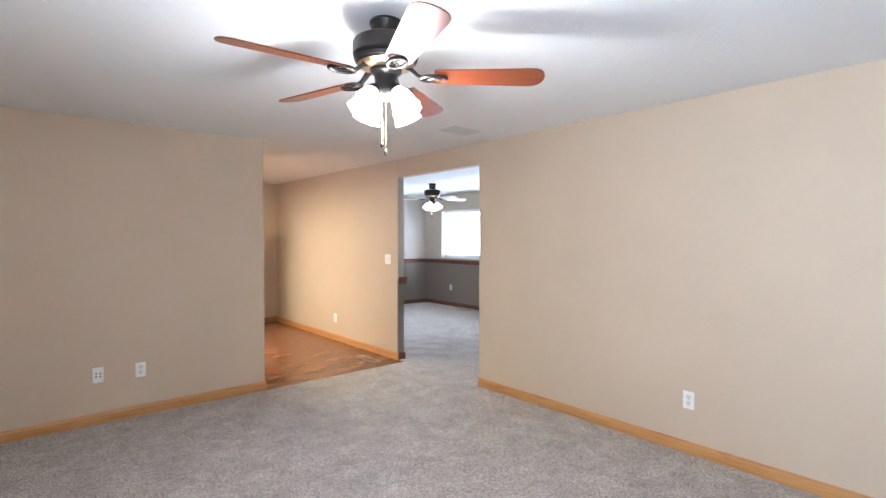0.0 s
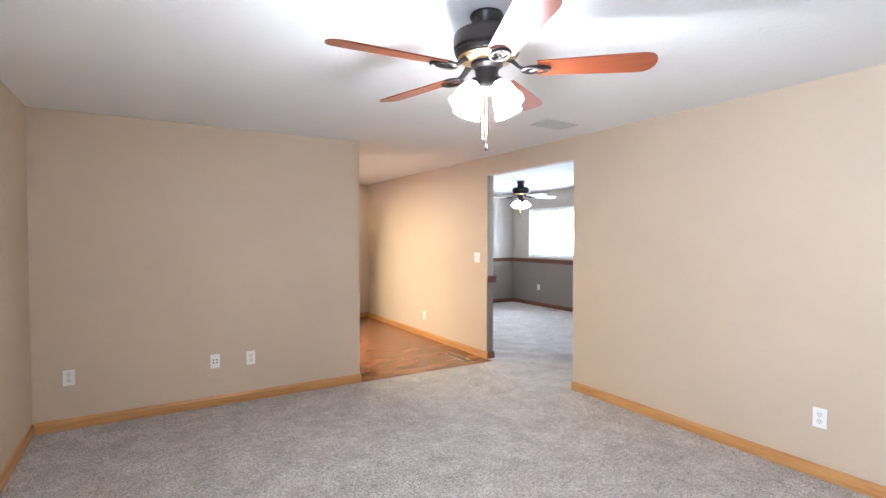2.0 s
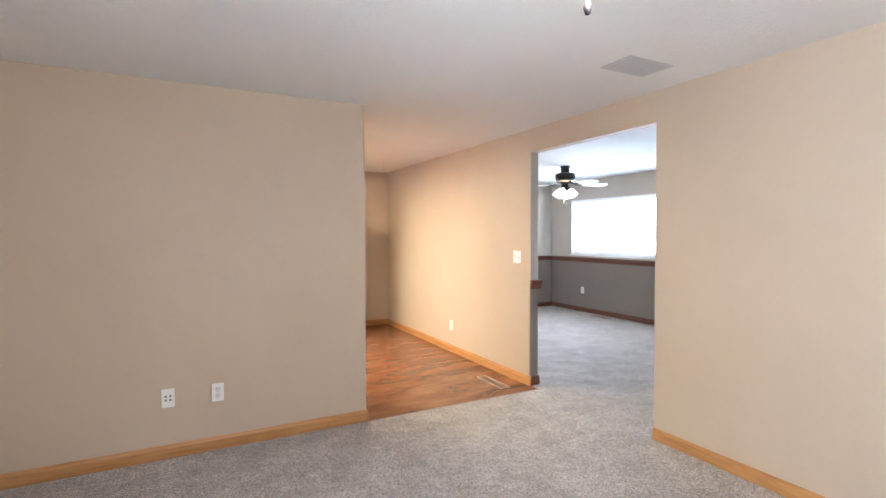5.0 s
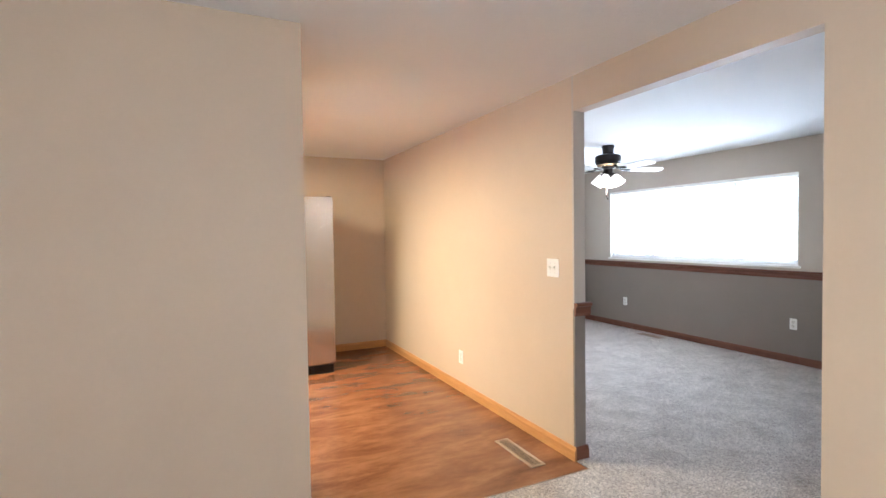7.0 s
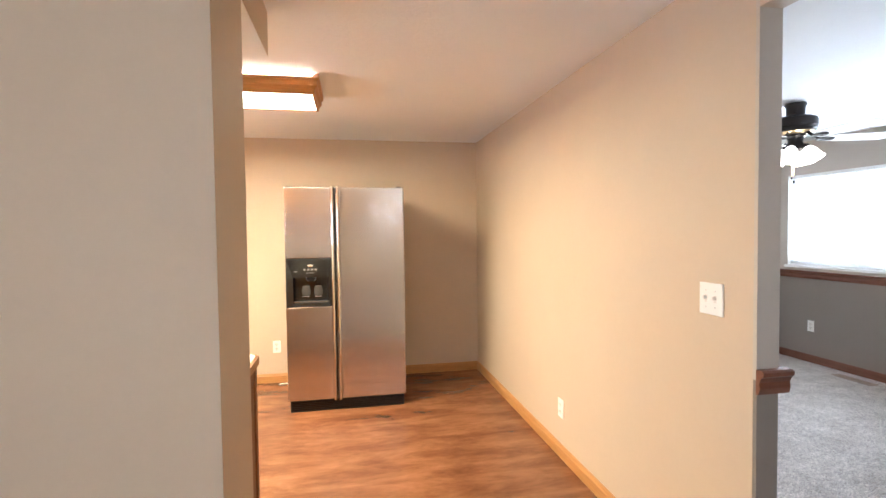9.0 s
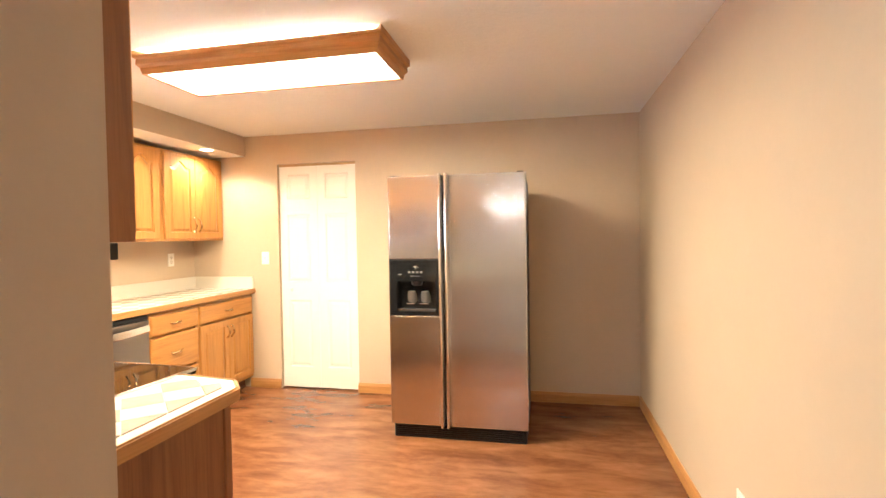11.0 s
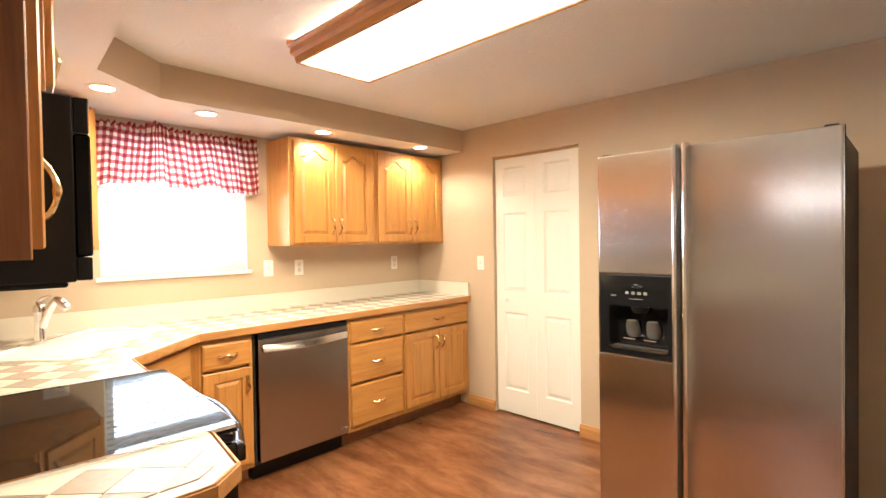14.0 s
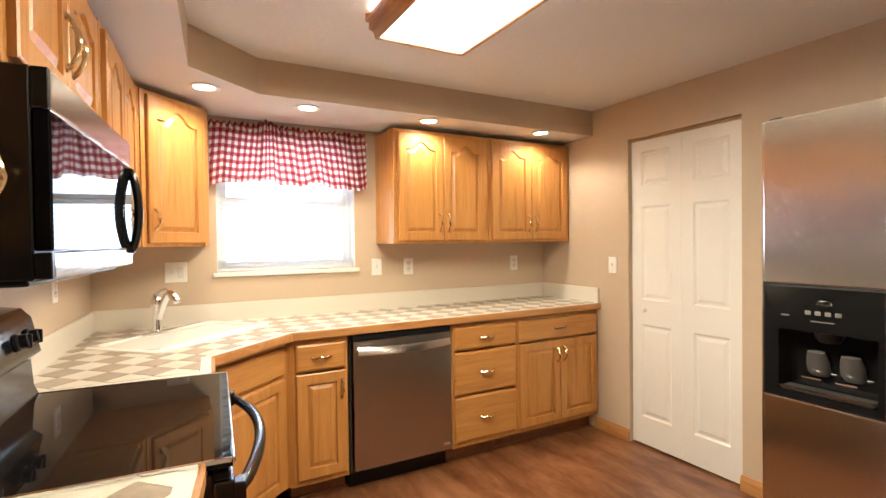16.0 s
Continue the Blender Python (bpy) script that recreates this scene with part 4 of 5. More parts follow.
def sink_base():
    ob = thing("base_cabinet", pose(0, 0, 0, 0, 0, 0), "diagonal honey oak sink base cabinet in the corner", "cabinet", "base cabinets")
    d = (DA - DB).normalized()
    n = Vector((-d.y, d.x))
    if n.x + n.y < 0:
        n = -n
    back = 0.028
    a, b = DA - n * back, DB - n * back
    part("body", prism([(XW + 0.02, south(XW) + 0.02), (a.x + 0.28, south(a.x) + 0.02), (a.x + 0.28, a.y - 0.02), tuple(a), tuple(b), (b.x - 0.05, b.y + 0.01), (XW + 0.02, b.y + 0.01)], 0.105, 0.68), M_OAK, ob)
    part("face_panel", prism([tuple(DA - n * back), tuple(DB - n * back), tuple(DB - n * (back + 0.02)), tuple(DA - n * (back + 0.02))], 0.68, 0.875), M_OAK, ob)
    part("filler_stile", prism([tuple(b), (-0.028, 5.919), (-0.07, 5.919), (b.x - 0.03, b.y - 0.02)], 0.105, 0.885), M_OAK, ob)
    a2, b2 = DA - n * 0.10, DB - n * 0.10
    part("toe_kick", prism([tuple(a2), tuple(b2), (XW + 0.05, south(XW) + 0.05)], 0.0, 0.105), M_OAKSHADE, ob, "brown recessed plinth")
    w = (DA - DB).length
    m = Matrix.Translation((b.x, b.y, 0)) @ pose(0, 0, 0, 0, 0, math.degrees(math.atan2(d.y, d.x)))
    f = part("drawer_front", drawer_front(0.035, w - 0.03, 0.705, 0.855, 0.0), M_OAKX, ob, "oak false drawer front")
    f.matrix_local = m
    q = part("door", panel_door(0.035, w - 0.03, 0.12, 0.69, 0.0), M_OAK, ob, "raised-panel oak door")
    q.matrix_local = m
    pull(q, w - 0.06, 0.018, 0.58, True, 0.096)


sink_base()


def end_base():
    """The narrow base at the free end of the range side, closed by a veneer panel."""
    ob = thing("base_cabinet", pose(1.437, south(1.437), 0, 0, 0, SKEW), "narrow base cabinet with a shade-darkened veneer end panel", "cabinet", "base cabinets")
    part("body", prism([(0, 0), (0.25, 0), (0.25, 0.43), (0.205, 0.50), (0.17, 0.520), (0, 0.520)], 0.105, 0.885), M_OAK, ob)
    # The end panel's shade is put into its darker oak.
    part("end_panel", box(0.250, 0.0, 0.0, 0.266, 0.435, 0.885, 0.002), M_OAKSHADE, ob, "oak veneer end panel darkened for its shade")
    part("corner_post", box(0.246, 0.432, 0.0, 0.272, 0.462, 0.885, 0.003), M_OAKSHADE, ob)
    part("toe_kick", box(0.0, 0.02, 0.0, 0.248, 0.42, 0.105), M_OAKSHADE, ob)
    d = part("door", panel_door(0.012, 0.165, 0.12, 0.87, 0.521, 0.0, 0.035), M_OAK, ob, "narrow oak door")
    pull(d, 0.03, 0.540, 0.76, True, 0.096)


end_base()

# ---- worktop, tiles, sink and tap ----
SINK_C, SU, SV = Vector((-0.2008, 5.4348)), Vector((-0.7071, 0.7071)), Vector((0.7071, 0.7071))
SW, SD = 0.385, 0.215     # half width and half depth of the sink


def sink_rect(w, d):
    return [tuple(SINK_C + SU * a + SV * b) for a, b in ((-w, -d), (w, -d), (w, d), (-w, d))]


MAIN = [(XW, YN), (-0.002, YN), (-0.002, 5.908), (0.365, south(0.365) + 0.592), (0.645, south(0.645) + 0.595), (0.645, south(0.645)), (XW, south(XW))]
END = [(1.427, south(1.427)), (1.728, south(1.728)), (1.728, 5.325), (1.672, 5.392), (1.427, 5.426)]


def flat_fill(bm, loops, z):
    """A flat face set at z between an outline and its holes."""
    from mathutils.geometry import tessellate_polygon
    vec = [[Vector((x, y, 0)) for x, y in lp] for lp in loops]
    flat = [v for lp in vec for v in lp]
    vs = [bm.verts.new((v.x, v.y, z)) for v in flat]
    for t in tessellate_polygon(vec):
        bm.faces.new([vs[i] for i in t])


def slab(loops, z0, z1):
    bm = bmesh.new()
    flat_fill(bm, loops, z0)
    flat_fill(bm, loops, z1)
    for lp in loops:
        n = len(lp)
        for i in range(n):
            (ax, ay), (bx, by) = lp[i], lp[(i + 1) % n]
            bm.faces.new([bm.verts.new(p) for p in ((ax, ay, z0), (bx, by, z0), (bx, by, z1), (ax, ay, z1))])
    bmesh.ops.remove_doubles(bm, verts=bm.verts, dist=1e-5)
    return bm


def inset(poly, by, sides):
    """The polygon with the named sides moved inwards."""
    n = len(poly)
    area = sum(poly[i][0] * poly[(i + 1) % n][1] - poly[(i + 1) % n][0] * poly[i][1] for i in range(n))
    lines = []
    for i in range(n):
        a, b = Vector(poly[i]), Vector(poly[(i + 1) % n])
        d = (b - a).normalized()
        nn = Vector((-d.y, d.x)) * (1 if area > 0 else -1)
        lines.append((a + nn * (by if i in sides else 0.0), d))
    out = []
    for i in range(n):
        (p, d), (q, e) = lines[i - 1], lines[i]
        det = d.x * e.y - d.y * e.x
        if abs(det) < 1e-6:
            out.append(tuple(q))
            continue
        s = ((q.x - p.x) * e.y - (q.y - p.y) * e.x) / det
        out.append(tuple(p + d * s))
    return out


def clip(poly, a, b):
    """Keeps what lies left of the line a to b."""
    out = []
    for i in range(len(poly)):
        p, q = poly[i], poly[(i + 1) % len(poly)]
        sp = (b[0] - a[0]) * (p[1] - a[1]) - (b[1] - a[1]) * (p[0] - a[0])
        sq = (b[0] - a[0]) * (q[1] - a[1]) - (b[1] - a[1]) * (q[0] - a[0])
        if sp >= 0:
            out.append(p)
        if sp * sq < 0:
            u = sp / (sp - sq)
            out.append((p[0] + (q[0] - p[0]) * u, p[1] + (q[1] - p[1]) * u))
    return out


def worktop(name, poly, holes, front, label):
    ob = thing(name, pose(0, 0, 0, 0, 0, 0), label, "worktop")
    part("slab", slab([poly] + holes, TOP - 0.04, TOP - 0.003), M_GROUT, ob, "cream worktop with pale joints")
    for i in front:
        a, b = Vector(poly[i]), Vector(poly[(i + 1) % len(poly)])
        d = (b - a).normalized()
        side = Vector((d.y, -d.x))
        area = sum(poly[k][0] * poly[(k + 1) % len(poly)][1] - poly[(k + 1) % len(poly)][0] * poly[k][1] for k in range(len(poly)))
        if area < 0:
            side = -side
        q = [tuple(a), tuple(b), tuple(b + side * 0.014 + d * 0.004), tuple(a + side * 0.014 - d * 0.004)]
        bm = prism(q, TOP - 0.045, TOP - 0.001)
        bmesh.ops.bevel(bm, geom=[e for e in bm.edges if abs((e.verts[0].co - e.verts[1].co).z) < 1e-6 and (e.verts[0].co - e.verts[1].co).length > 0.03], offset=0.005, segments=2, affect="EDGES")
        part("nosing", bm, M_TRIM if abs(d.x) > abs(d.y) else M_TRIMY, ob, "oak nosing along the worktop edge")
    return ob


counter = worktop("worktop", MAIN, [sink_rect(SW - 0.02, SD - 0.02)], (1, 2, 3), "long worktop of cream and taupe tiles laid diagonally, oak edge")
end_counter = worktop("worktop", END, [], (1, 2, 3), "small chamfered worktop end of diagonal tiles, oak edge")


def splash(parent, a, b):
    """A low upstand along a wall from a to b, on the left of that way."""
    a, b = Vector(a), Vector(b)
    d = (b - a).normalized()
    n = Vector((-d.y, d.x)) * 0.019
    bm = prism([tuple(a), tuple(b), tuple(b + n), tuple(a + n)], TOP - 0.002, TOP + 0.108)
    bmesh.ops.bevel(bm, geom=[e for e in bm.edges if e.verts[0].co.z > TOP and e.verts[1].co.z > TOP], offset=0.004, segments=2, affect="EDGES")
    part("backsplash", bm, M_GROUT, parent, "low cream backsplash")


splash(counter, (XW, YN), (XW, south(XW)))
splash(counter, (-0.004, YN), (XW + 0.02, YN))
splash(counter, (XW + 0.02, south(XW + 0.02)), (0.64, south(0.64)))
splash(end_counter, (1.437, south(1.437)), (1.725, south(1.725)))


def corner_sink():
    ob = thing("kitchen_sink", Matrix.Translation((SINK_C.x, SINK_C.y, TOP)) @ pose(0, 0, 0, 0, 0, 135), "white enamelled corner sink set diagonally in the worktop", "sink")
    def rr(w, d, z, r=0.05, n=6):
        pts = []
        for cx, cy, a0 in ((w - r, d - r, 0), (-(w - r), d - r, 90), (-(w - r), -(d - r), 180), (w - r, -(d - r), 270)):
            for k in range(n + 1):
                t = math.radians(a0 + 90 * k / n)
                pts.append((cx + r * math.cos(t), cy + r * math.sin(t), z))
        return pts
    def sh(pts, dy):
        return [(x, y + dy, z) for x, y, z in pts]
    # local +y is away from the room, so the deck with the tap lies on that side
    part("rim", ring_mesh([rr(SW, SD, -0.002, 0.03), rr(SW, SD, 0.008, 0.03), rr(SW - 0.008, SD - 0.008, 0.013, 0.03),
                           sh(rr(SW - 0.03, SD - 0.045, 0.012, 0.05), 0.02), sh(rr(SW - 0.038, SD - 0.053, 0.004, 0.05), 0.02),
                           sh(rr(SW - 0.055, SD - 0.068, -0.14, 0.05), 0.02), sh(rr(SW - 0.085, SD - 0.10, -0.165, 0.05), 0.02)]), M_SINK, ob, "", True)
    part("drain", lathe([(0.0, 0.001), (0.04, 0.001), (0.043, 0.004), (0.0, 0.004)], 24, (0.12, 0.02, -0.166)), M_CHROME, ob, "chrome drain", True)


corner_sink()


def kitchen_tap():
    at = SINK_C - SV * (SD - 0.022)
    ob = thing("kitchen_tap", Matrix.Translation((at.x, at.y, TOP + 0.012)) @ pose(0, 0, 0, 0, 0, -45), "chrome single-lever kitchen tap behind the sink", "tap")
    part("base_plate", box(-0.11, -0.026, 0.0, 0.11, 0.026, 0.008, 0.004, segments=2), M_CHROME, ob)
    part("tap_body", lathe([(0.027, 0.006), (0.027, 0.02), (0.023, 0.04), (0.022, 0.10), (0.026, 0.14), (0.027, 0.165), (0.02, 0.18), (0.0, 0.184)], 24), M_CHROME, ob, "", True)
    pts = arc(14, lambda u: (0.0, 0.012 + 0.105 * u, 0.07 + 0.135 * math.sin(min(1, u * 1.25) * math.pi / 2) - 0.028 * max(0, u - 0.72) / 0.28))
    part("spout", tube(pts, [0.018] * 10 + [0.019, 0.020, 0.021, 0.021], 14), M_CHROME, ob, "", True)
    part("spray_head", lathe([(0.019, 0.0), (0.021, -0.018), (0.017, -0.026), (0.0, -0.027)], 18, (0, 0.117, 0.177), pose(0, 0, 0, 35, 0, 0)), M_CHROME, ob, "", True)
    part("lever", tube([(0.0, -0.004, 0.176), (-0.004, -0.012, 0.192), (-0.01, 0.012, 0.212), (-0.012, 0.05, 0.222)], [0.013, 0.011, 0.008, 0.006], 10), M_CHROME, ob, "", True)


kitchen_tap()

# ---- dishwasher ----


def dishwasher():
    ob = thing("dishwasher", pose(XW, 6.868, 0, 0, 0, EAST), "dark stainless steel dishwasher with a bowed bar handle", "dishwasher")
    w = 0.648
    part("tub", box(0.006, 0.02, 0.10, w - 0.006, 0.585, 0.868), M_CASE, ob)
    part("toe_panel", box(0.01, 0.05, 0.0, w - 0.01, 0.53, 0.12), M_BLACK, ob, "black recessed toe panel")
    part("door_panel", box(0.016, 0.586, 0.125, w - 0.016, 0.632, 0.845, 0.006, segments=2), M_DARKSTEEL, ob, "brushed dark stainless door")
    part("control_strip", box(0.016, 0.586, 0.848, w - 0.016, 0.626, 0.878, 0.003), M_BLACK, ob, "black hidden control strip")
    pts = arc(17, lambda u: (0.035 + (w - 0.07) * u, 0.648 + 0.028 * math.sin(math.pi * u), 0.79 - 0.004 * math.sin(math.pi * u)))
    hb = bmesh.new()
    rings = []
    for x, y, z in pts:
        rings.append([(x, y - 0.008, z - 0.024), (x, y + 0.004, z - 0.024), (x, y + 0.010, z - 0.017), (x, y + 0.006, z + 0.012), (x, y - 0.001, z + 0.024), (x, y - 0.008, z + 0.024)])
    ring_mesh(rings, hb)
    h = part("handle", hb, M_STEELBAR, ob, "bowed stainless bar handle", True)
    for x in (0.04, w - 0.04):
        part("handle_mount", box(x - 0.012, 0.63, 0.776, x + 0.012, 0.648, 0.804, 0.002), M_STEELBAR, h)
    part("badge", lathe([(0.0, 0.0), (0.026, 0.0), (0.024, 0.002), (0.0, 0.0022)], 24, (0.055, 0.632, 0.165), pose(0, 0, 0, -90) @ Matrix.Diagonal((1, 0.42, 1, 1))), M_CHROME, ob, "small oval badge")
    part("status_marks", boxes([(w - 0.13, 0.6325, 0.826, w - 0.06, 0.6332, 0.829)]), M_VENT, ob, "pale printed mark")


dishwasher()

# ---- range ----


def kitchen_range():
    x0, w = 0.652, 0.775
    ob = thing("range_cooker", pose(x0, south(x0), 0, 0, 0, SKEW), "black electric range with a glass cooktop and curved handle", "range")
    d = 0.622
    part("body", box(0.004, 0.012, 0.09, w - 0.004, d - 0.02, 0.905, 0.003), M_BLACKGLOSS, ob)
    part("feet_skirt", box(0.02, 0.05, 0.0, w - 0.02, d - 0.08, 0.09), M_BLACK, ob)
    part("cooktop_rim", boxes([(0, 0.05, 0.905, w, 0.062, 0.938), (0, d + 0.020, 0.926, w, d + 0.025, 0.938), (0, 0.062, 0.926, 0.007, d + 0.018, 0.938), (w - 0.007, 0.062, 0.926, w, d + 0.018, 0.938)], 0.002), M_CHROME, ob, "bright steel rim round the cooktop")
    part("cooktop_glass", box(0.007, 0.062, 0.915, w - 0.007, d + 0.020, 0.936), M_GLASSTOP, ob, "glossy black glass cooktop")
    part("backguard", ring_mesh([[(x, 0.0, 0.93), (x, 0.112, 0.93), (x, 0.098, 0.965), (x, 0.092, 1.045), (x, 0.118, 1.068), (x, 0.095, 1.175), (x, 0.07, 1.203), (x, 0.02, 1.21), (x, 0.0, 1.205)] for x in (0.0, 0.012, w - 0.012, w)]), M_BLACKGLOSS, ob, "black sloped control panel", True)
    for k, x in enumerate((0.075, 0.165, w - 0.165, w - 0.075)):
        kn = part("knob", lathe([(0.027, 0.0), (0.026, 0.010), (0.020, 0.014), (0.019, 0.032), (0.0, 0.034)], 24, (x, 0.103, 1.122), pose(0, 0, 0, -78)), M_BLACK, ob, "round black control knob", True)
        part("knob_grip", box(x - 0.004, 0.128, 1.105, x + 0.004, 0.142, 1.145, 0.002), M_BLACK, kn)
        part("knob_ring", lathe([(0.027, 0.0), (0.031, 0.0), (0.031, 0.003), (0.027, 0.003), (0.027, 0.0)], 24, (x, 0.101, 1.122), pose(0, 0, 0, -78)), M_CHROME, kn, "bright trim ring")
    part("clock_display", box(w / 2 - 0.09, 0.098, 1.100, w / 2 + 0.09, 0.112, 1.148, 0.002), M_BLACK, ob)
    part("oven_door", box(0.008, d - 0.02, 0.27, w - 0.008, d + 0.022, 0.885, 0.006, segments=2), M_BLACKGLOSS, ob, "glossy black oven door")
    part("vent_trim", box(0.008, d - 0.02, 0.888, w - 0.008, d + 0.014, 0.906, 0.003), M_BLACK, ob)
    part("oven_window", box(0.13, d + 0.0225, 0.42, w - 0.13, d + 0.0235, 0.70), M_GLASSTOP, ob, "dark oven window")
    part("storage_drawer", box(0.008, d - 0.02, 0.095, w - 0.008, d + 0.018, 0.262, 0.006, segments=2), M_BLACKGLOSS, ob, "black storage drawer")
    pts = arc(19, lambda u: (0.035 + (w - 0.07) * u, d + 0.03 + 0.070 * math.sin(math.pi * u) ** 0.75, 0.852 + 0.010 * math.sin(math.pi * u)))
    h = part("handle", tube(pts, 0.0155, 12), M_BLACKGLOSS, ob, "curved black oven handle", True)
    for x in (0.035, w - 0.035):
        part("handle_cap", box(x - 0.022, d + 0.018, 0.828, x + 0.022, d + 0.046, 0.874, 0.006, segments=2), M_BLACKGLOSS, h, "black handle mount")


kitchen_range()

# ---- microwave ----


def microwave():
    x0, w = 0.672, 0.754
    ob = thing("microwave_oven", pose(x0, south(x0) + 0.028, 1.328, 0, 0, SKEW - 2.1), "black over-the-range microwave with steel trim and oval handle", "microwave")
    part("body", box(0.0, 0.0, 0.0, w, 0.314, 0.394, 0.003), M_BLACK, ob, "black painted case")
    part("underside", box(0.02, 0.02, -0.012, w - 0.02, 0.30, 0.0, 0.004), M_BLACK, ob)
    part("top_grille", box(0.002, 0.314, 0.318, w - 0.014, 0.342, 0.394, 0.004), M_STEELBAR, ob, "bright steel top grille")
    part("bottom_trim", box(0.002, 0.314, 0.002, w - 0.014, 0.342, 0.052, 0.004), M_STEELBAR, ob, "bright steel bottom trim")
    for z0, z1 in ((0.318, 0.393), (0.003, 0.052)):
        part("end_cap", box(w - 0.014, 0.3145, z0, w - 0.001, 0.342, z1, 0.002), M_BLACK, ob, "black end of the steel trim")
    dr = part("door", box(0.002, 0.314, 0.054, w - 0.002, 0.344, 0.316, 0.004), M_GLASSTOP, ob, "mirror-like black glass door")
    part("control_column", box(0.012, 0.3435, 0.062, 0.12, 0.346, 0.308, 0.001), M_GLASSTOP, ob, "black control column")
    cx, cz = 0.055, 0.172
    bow = arc(21, lambda u: (cx, 0.345 + 0.026 * math.sin(math.pi * u) ** 0.6, cz - 0.128 + 0.256 * u))
    h = part("handle", tube(bow, 0.0125, 12), M_BLACKGLOSS, dr, "bowed black handle", True)
    for s in (-1, 1):
        part("handle_mount", box(cx - 0.012, 0.340, cz + s * 0.122 - 0.012, cx + 0.012, 0.358, cz + s * 0.122 + 0.012, 0.003), M_BLACKGLOSS, dr)


microwave()

# ---- refrigerator ----


def refrigerator():
    ob = thing("refrigerator", pose(1.622, 7.20, 0, 0, 0, 0), "stainless steel side-by-side refrigerator with black ice and water dispenser", "refrigerator")
    w, h, sp = 0.930, 1.796, 0.383
    part("cabinet", box(0.006, 0.075, 0.03, w - 0.006, 0.72, h - 0.012, 0.004), M_CASE, ob, "charcoal textured steel case")
    gr = part("kick_grille", box(0.01, 0.03, 0.0, w - 0.01, 0.09, 0.092, 0.005), M_BLACK, ob, "black slotted kick grille")
    for k in range(5):
        part("grille_slat", box(0.03, 0.0245, 0.016 + k * 0.014, w - 0.03, 0.031, 0.023 + k * 0.014), M_BLACKGLOSS, gr)
    d0, d1, z0 = 0.0, 0.068, 0.10
    part("freezer_door_upper", box(0.0, d0, 1.232, sp - 0.003, d1, h, 0.007, segments=2), M_STEEL, ob, "brushed stainless freezer door above the dispenser")
    part("freezer_door_lower", box(0.0, d0, z0, sp - 0.003, d1, 0.848, 0.007, segments=2), M_STEEL, ob, "brushed stainless freezer door below the dispenser")
    part("refrigerator_door", box(sp + 0.003, d0, z0, w, d1, h, 0.007, segments=2), M_STEEL, ob, "brushed stainless refrigerator door")
    for x in (-0.003, w - 0.0005):
        part("door_edge_trim", box(x, 0.002, z0, x + 0.0035, 0.04, h), M_STEELBAR, ob, "bright door edge trim")
    # dispenser, with a hollow bay
    X0, X1, Z0, Z1 = 0.004, sp - 0.032, 0.848, 1.232
    a0, a1, b0, b1 = X0 + 0.05, X1 - 0.025, Z0 + 0.03, Z0 + 0.235
    bay = ring_mesh([[(X0, 0.066, Z0), (X1, 0.066, Z0), (X1, 0.066, Z1), (X0, 0.066, Z1)], [(X0, -0.004, Z0), (X1, -0.004, Z0), (X1, -0.004, Z1), (X0, -0.004, Z1)],
                     [(X0 + 0.006, -0.008, Z0 + 0.006), (X1 - 0.006, -0.008, Z0 + 0.006), (X1 - 0.006, -0.008, Z1 - 0.006), (X0 + 0.006, -0.008, Z1 - 0.006)],
                     [(a0, -0.006, b0), (a1, -0.006, b0), (a1, -0.006, b1), (a0, -0.006, b1)], [(a0 + 0.012, 0.055, b0 + 0.012), (a1 - 0.012, 0.055, b0 + 0.012), (a1 - 0.012, 0.055, b1), (a0 + 0.012, 0.055, b1)]])
    dp = part("dispenser", bay, M_BLACKGLOSS, ob, "glossy black dispenser with hollow bay")
    part("dispenser_filler", box(X1, 0.0, Z0, sp - 0.003, 0.066, Z1), M_STEEL, ob)
    part("drip_tray", box(a0 + 0.01, -0.010, b0 + 0.001, a1 - 0.01, 0.045, b0 + 0.014, 0.003), M_CASE, dp, "grey drip tray")
    part("tray_lip", box(a0 + 0.005, -0.0115, b0 + 0.010, a1 - 0.005, -0.007, b0 + 0.015), M_STEELBAR, dp, "bright tray edge")
    for cx in (a0 + 0.095, a0 + 0.19):
        part("paddle", lathe([(0.0, 0.004), (0.026, 0.0), (0.034, -0.03), (0.036, -0.065), (0.028, -0.082), (0.0, -0.084)], 20, (cx, 0.034, b0 + 0.135), pose(0, 0, 0, 16) @ Matrix.Diagonal((1, 0.5, 1, 1))), M_PADDLE, dp, "dark glossy dispenser paddle", True)
        part("paddle_tip", tube([(cx - 0.028, 0.004, b0 + 0.052), (cx + 0.028, 0.004, b0 + 0.052)], 0.0035, 8), M_CHROME, dp, "bright paddle edge")
    part("nozzle", lathe([(0.04, 0.0), (0.038, -0.02), (0.026, -0.034), (0.0, -0.036)], 20, (a0 + 0.135, 0.03, b1 + 0.002)), M_BLACK, dp, "", True)
    mid = (X0 + X1) / 2 + 0.01
    part("badge", lathe([(0.0, 0.0), (0.024, 0.0), (0.022, 0.002), (0.0, 0.0024)], 24, (mid, -0.008, Z1 - 0.055), pose(0, 0, 0, 90) @ Matrix.Diagonal((1, 0.42, 1, 1))), M_CHROME, dp, "small silver oval badge")
    for k in range(4):
        part("control_icon", box(mid - 0.052 + k * 0.028, -0.0095, Z1 - 0.093, mid - 0.035 + k * 0.028, -0.0075, Z1 - 0.080, 0.001), M_SLOT, dp, "small grey control symbol")
    part("control_bar", box(mid - 0.035, -0.0092, Z1 - 0.115, mid + 0.03, -0.0075, Z1 - 0.112), M_SLOT, dp, "thin grey printed bar")
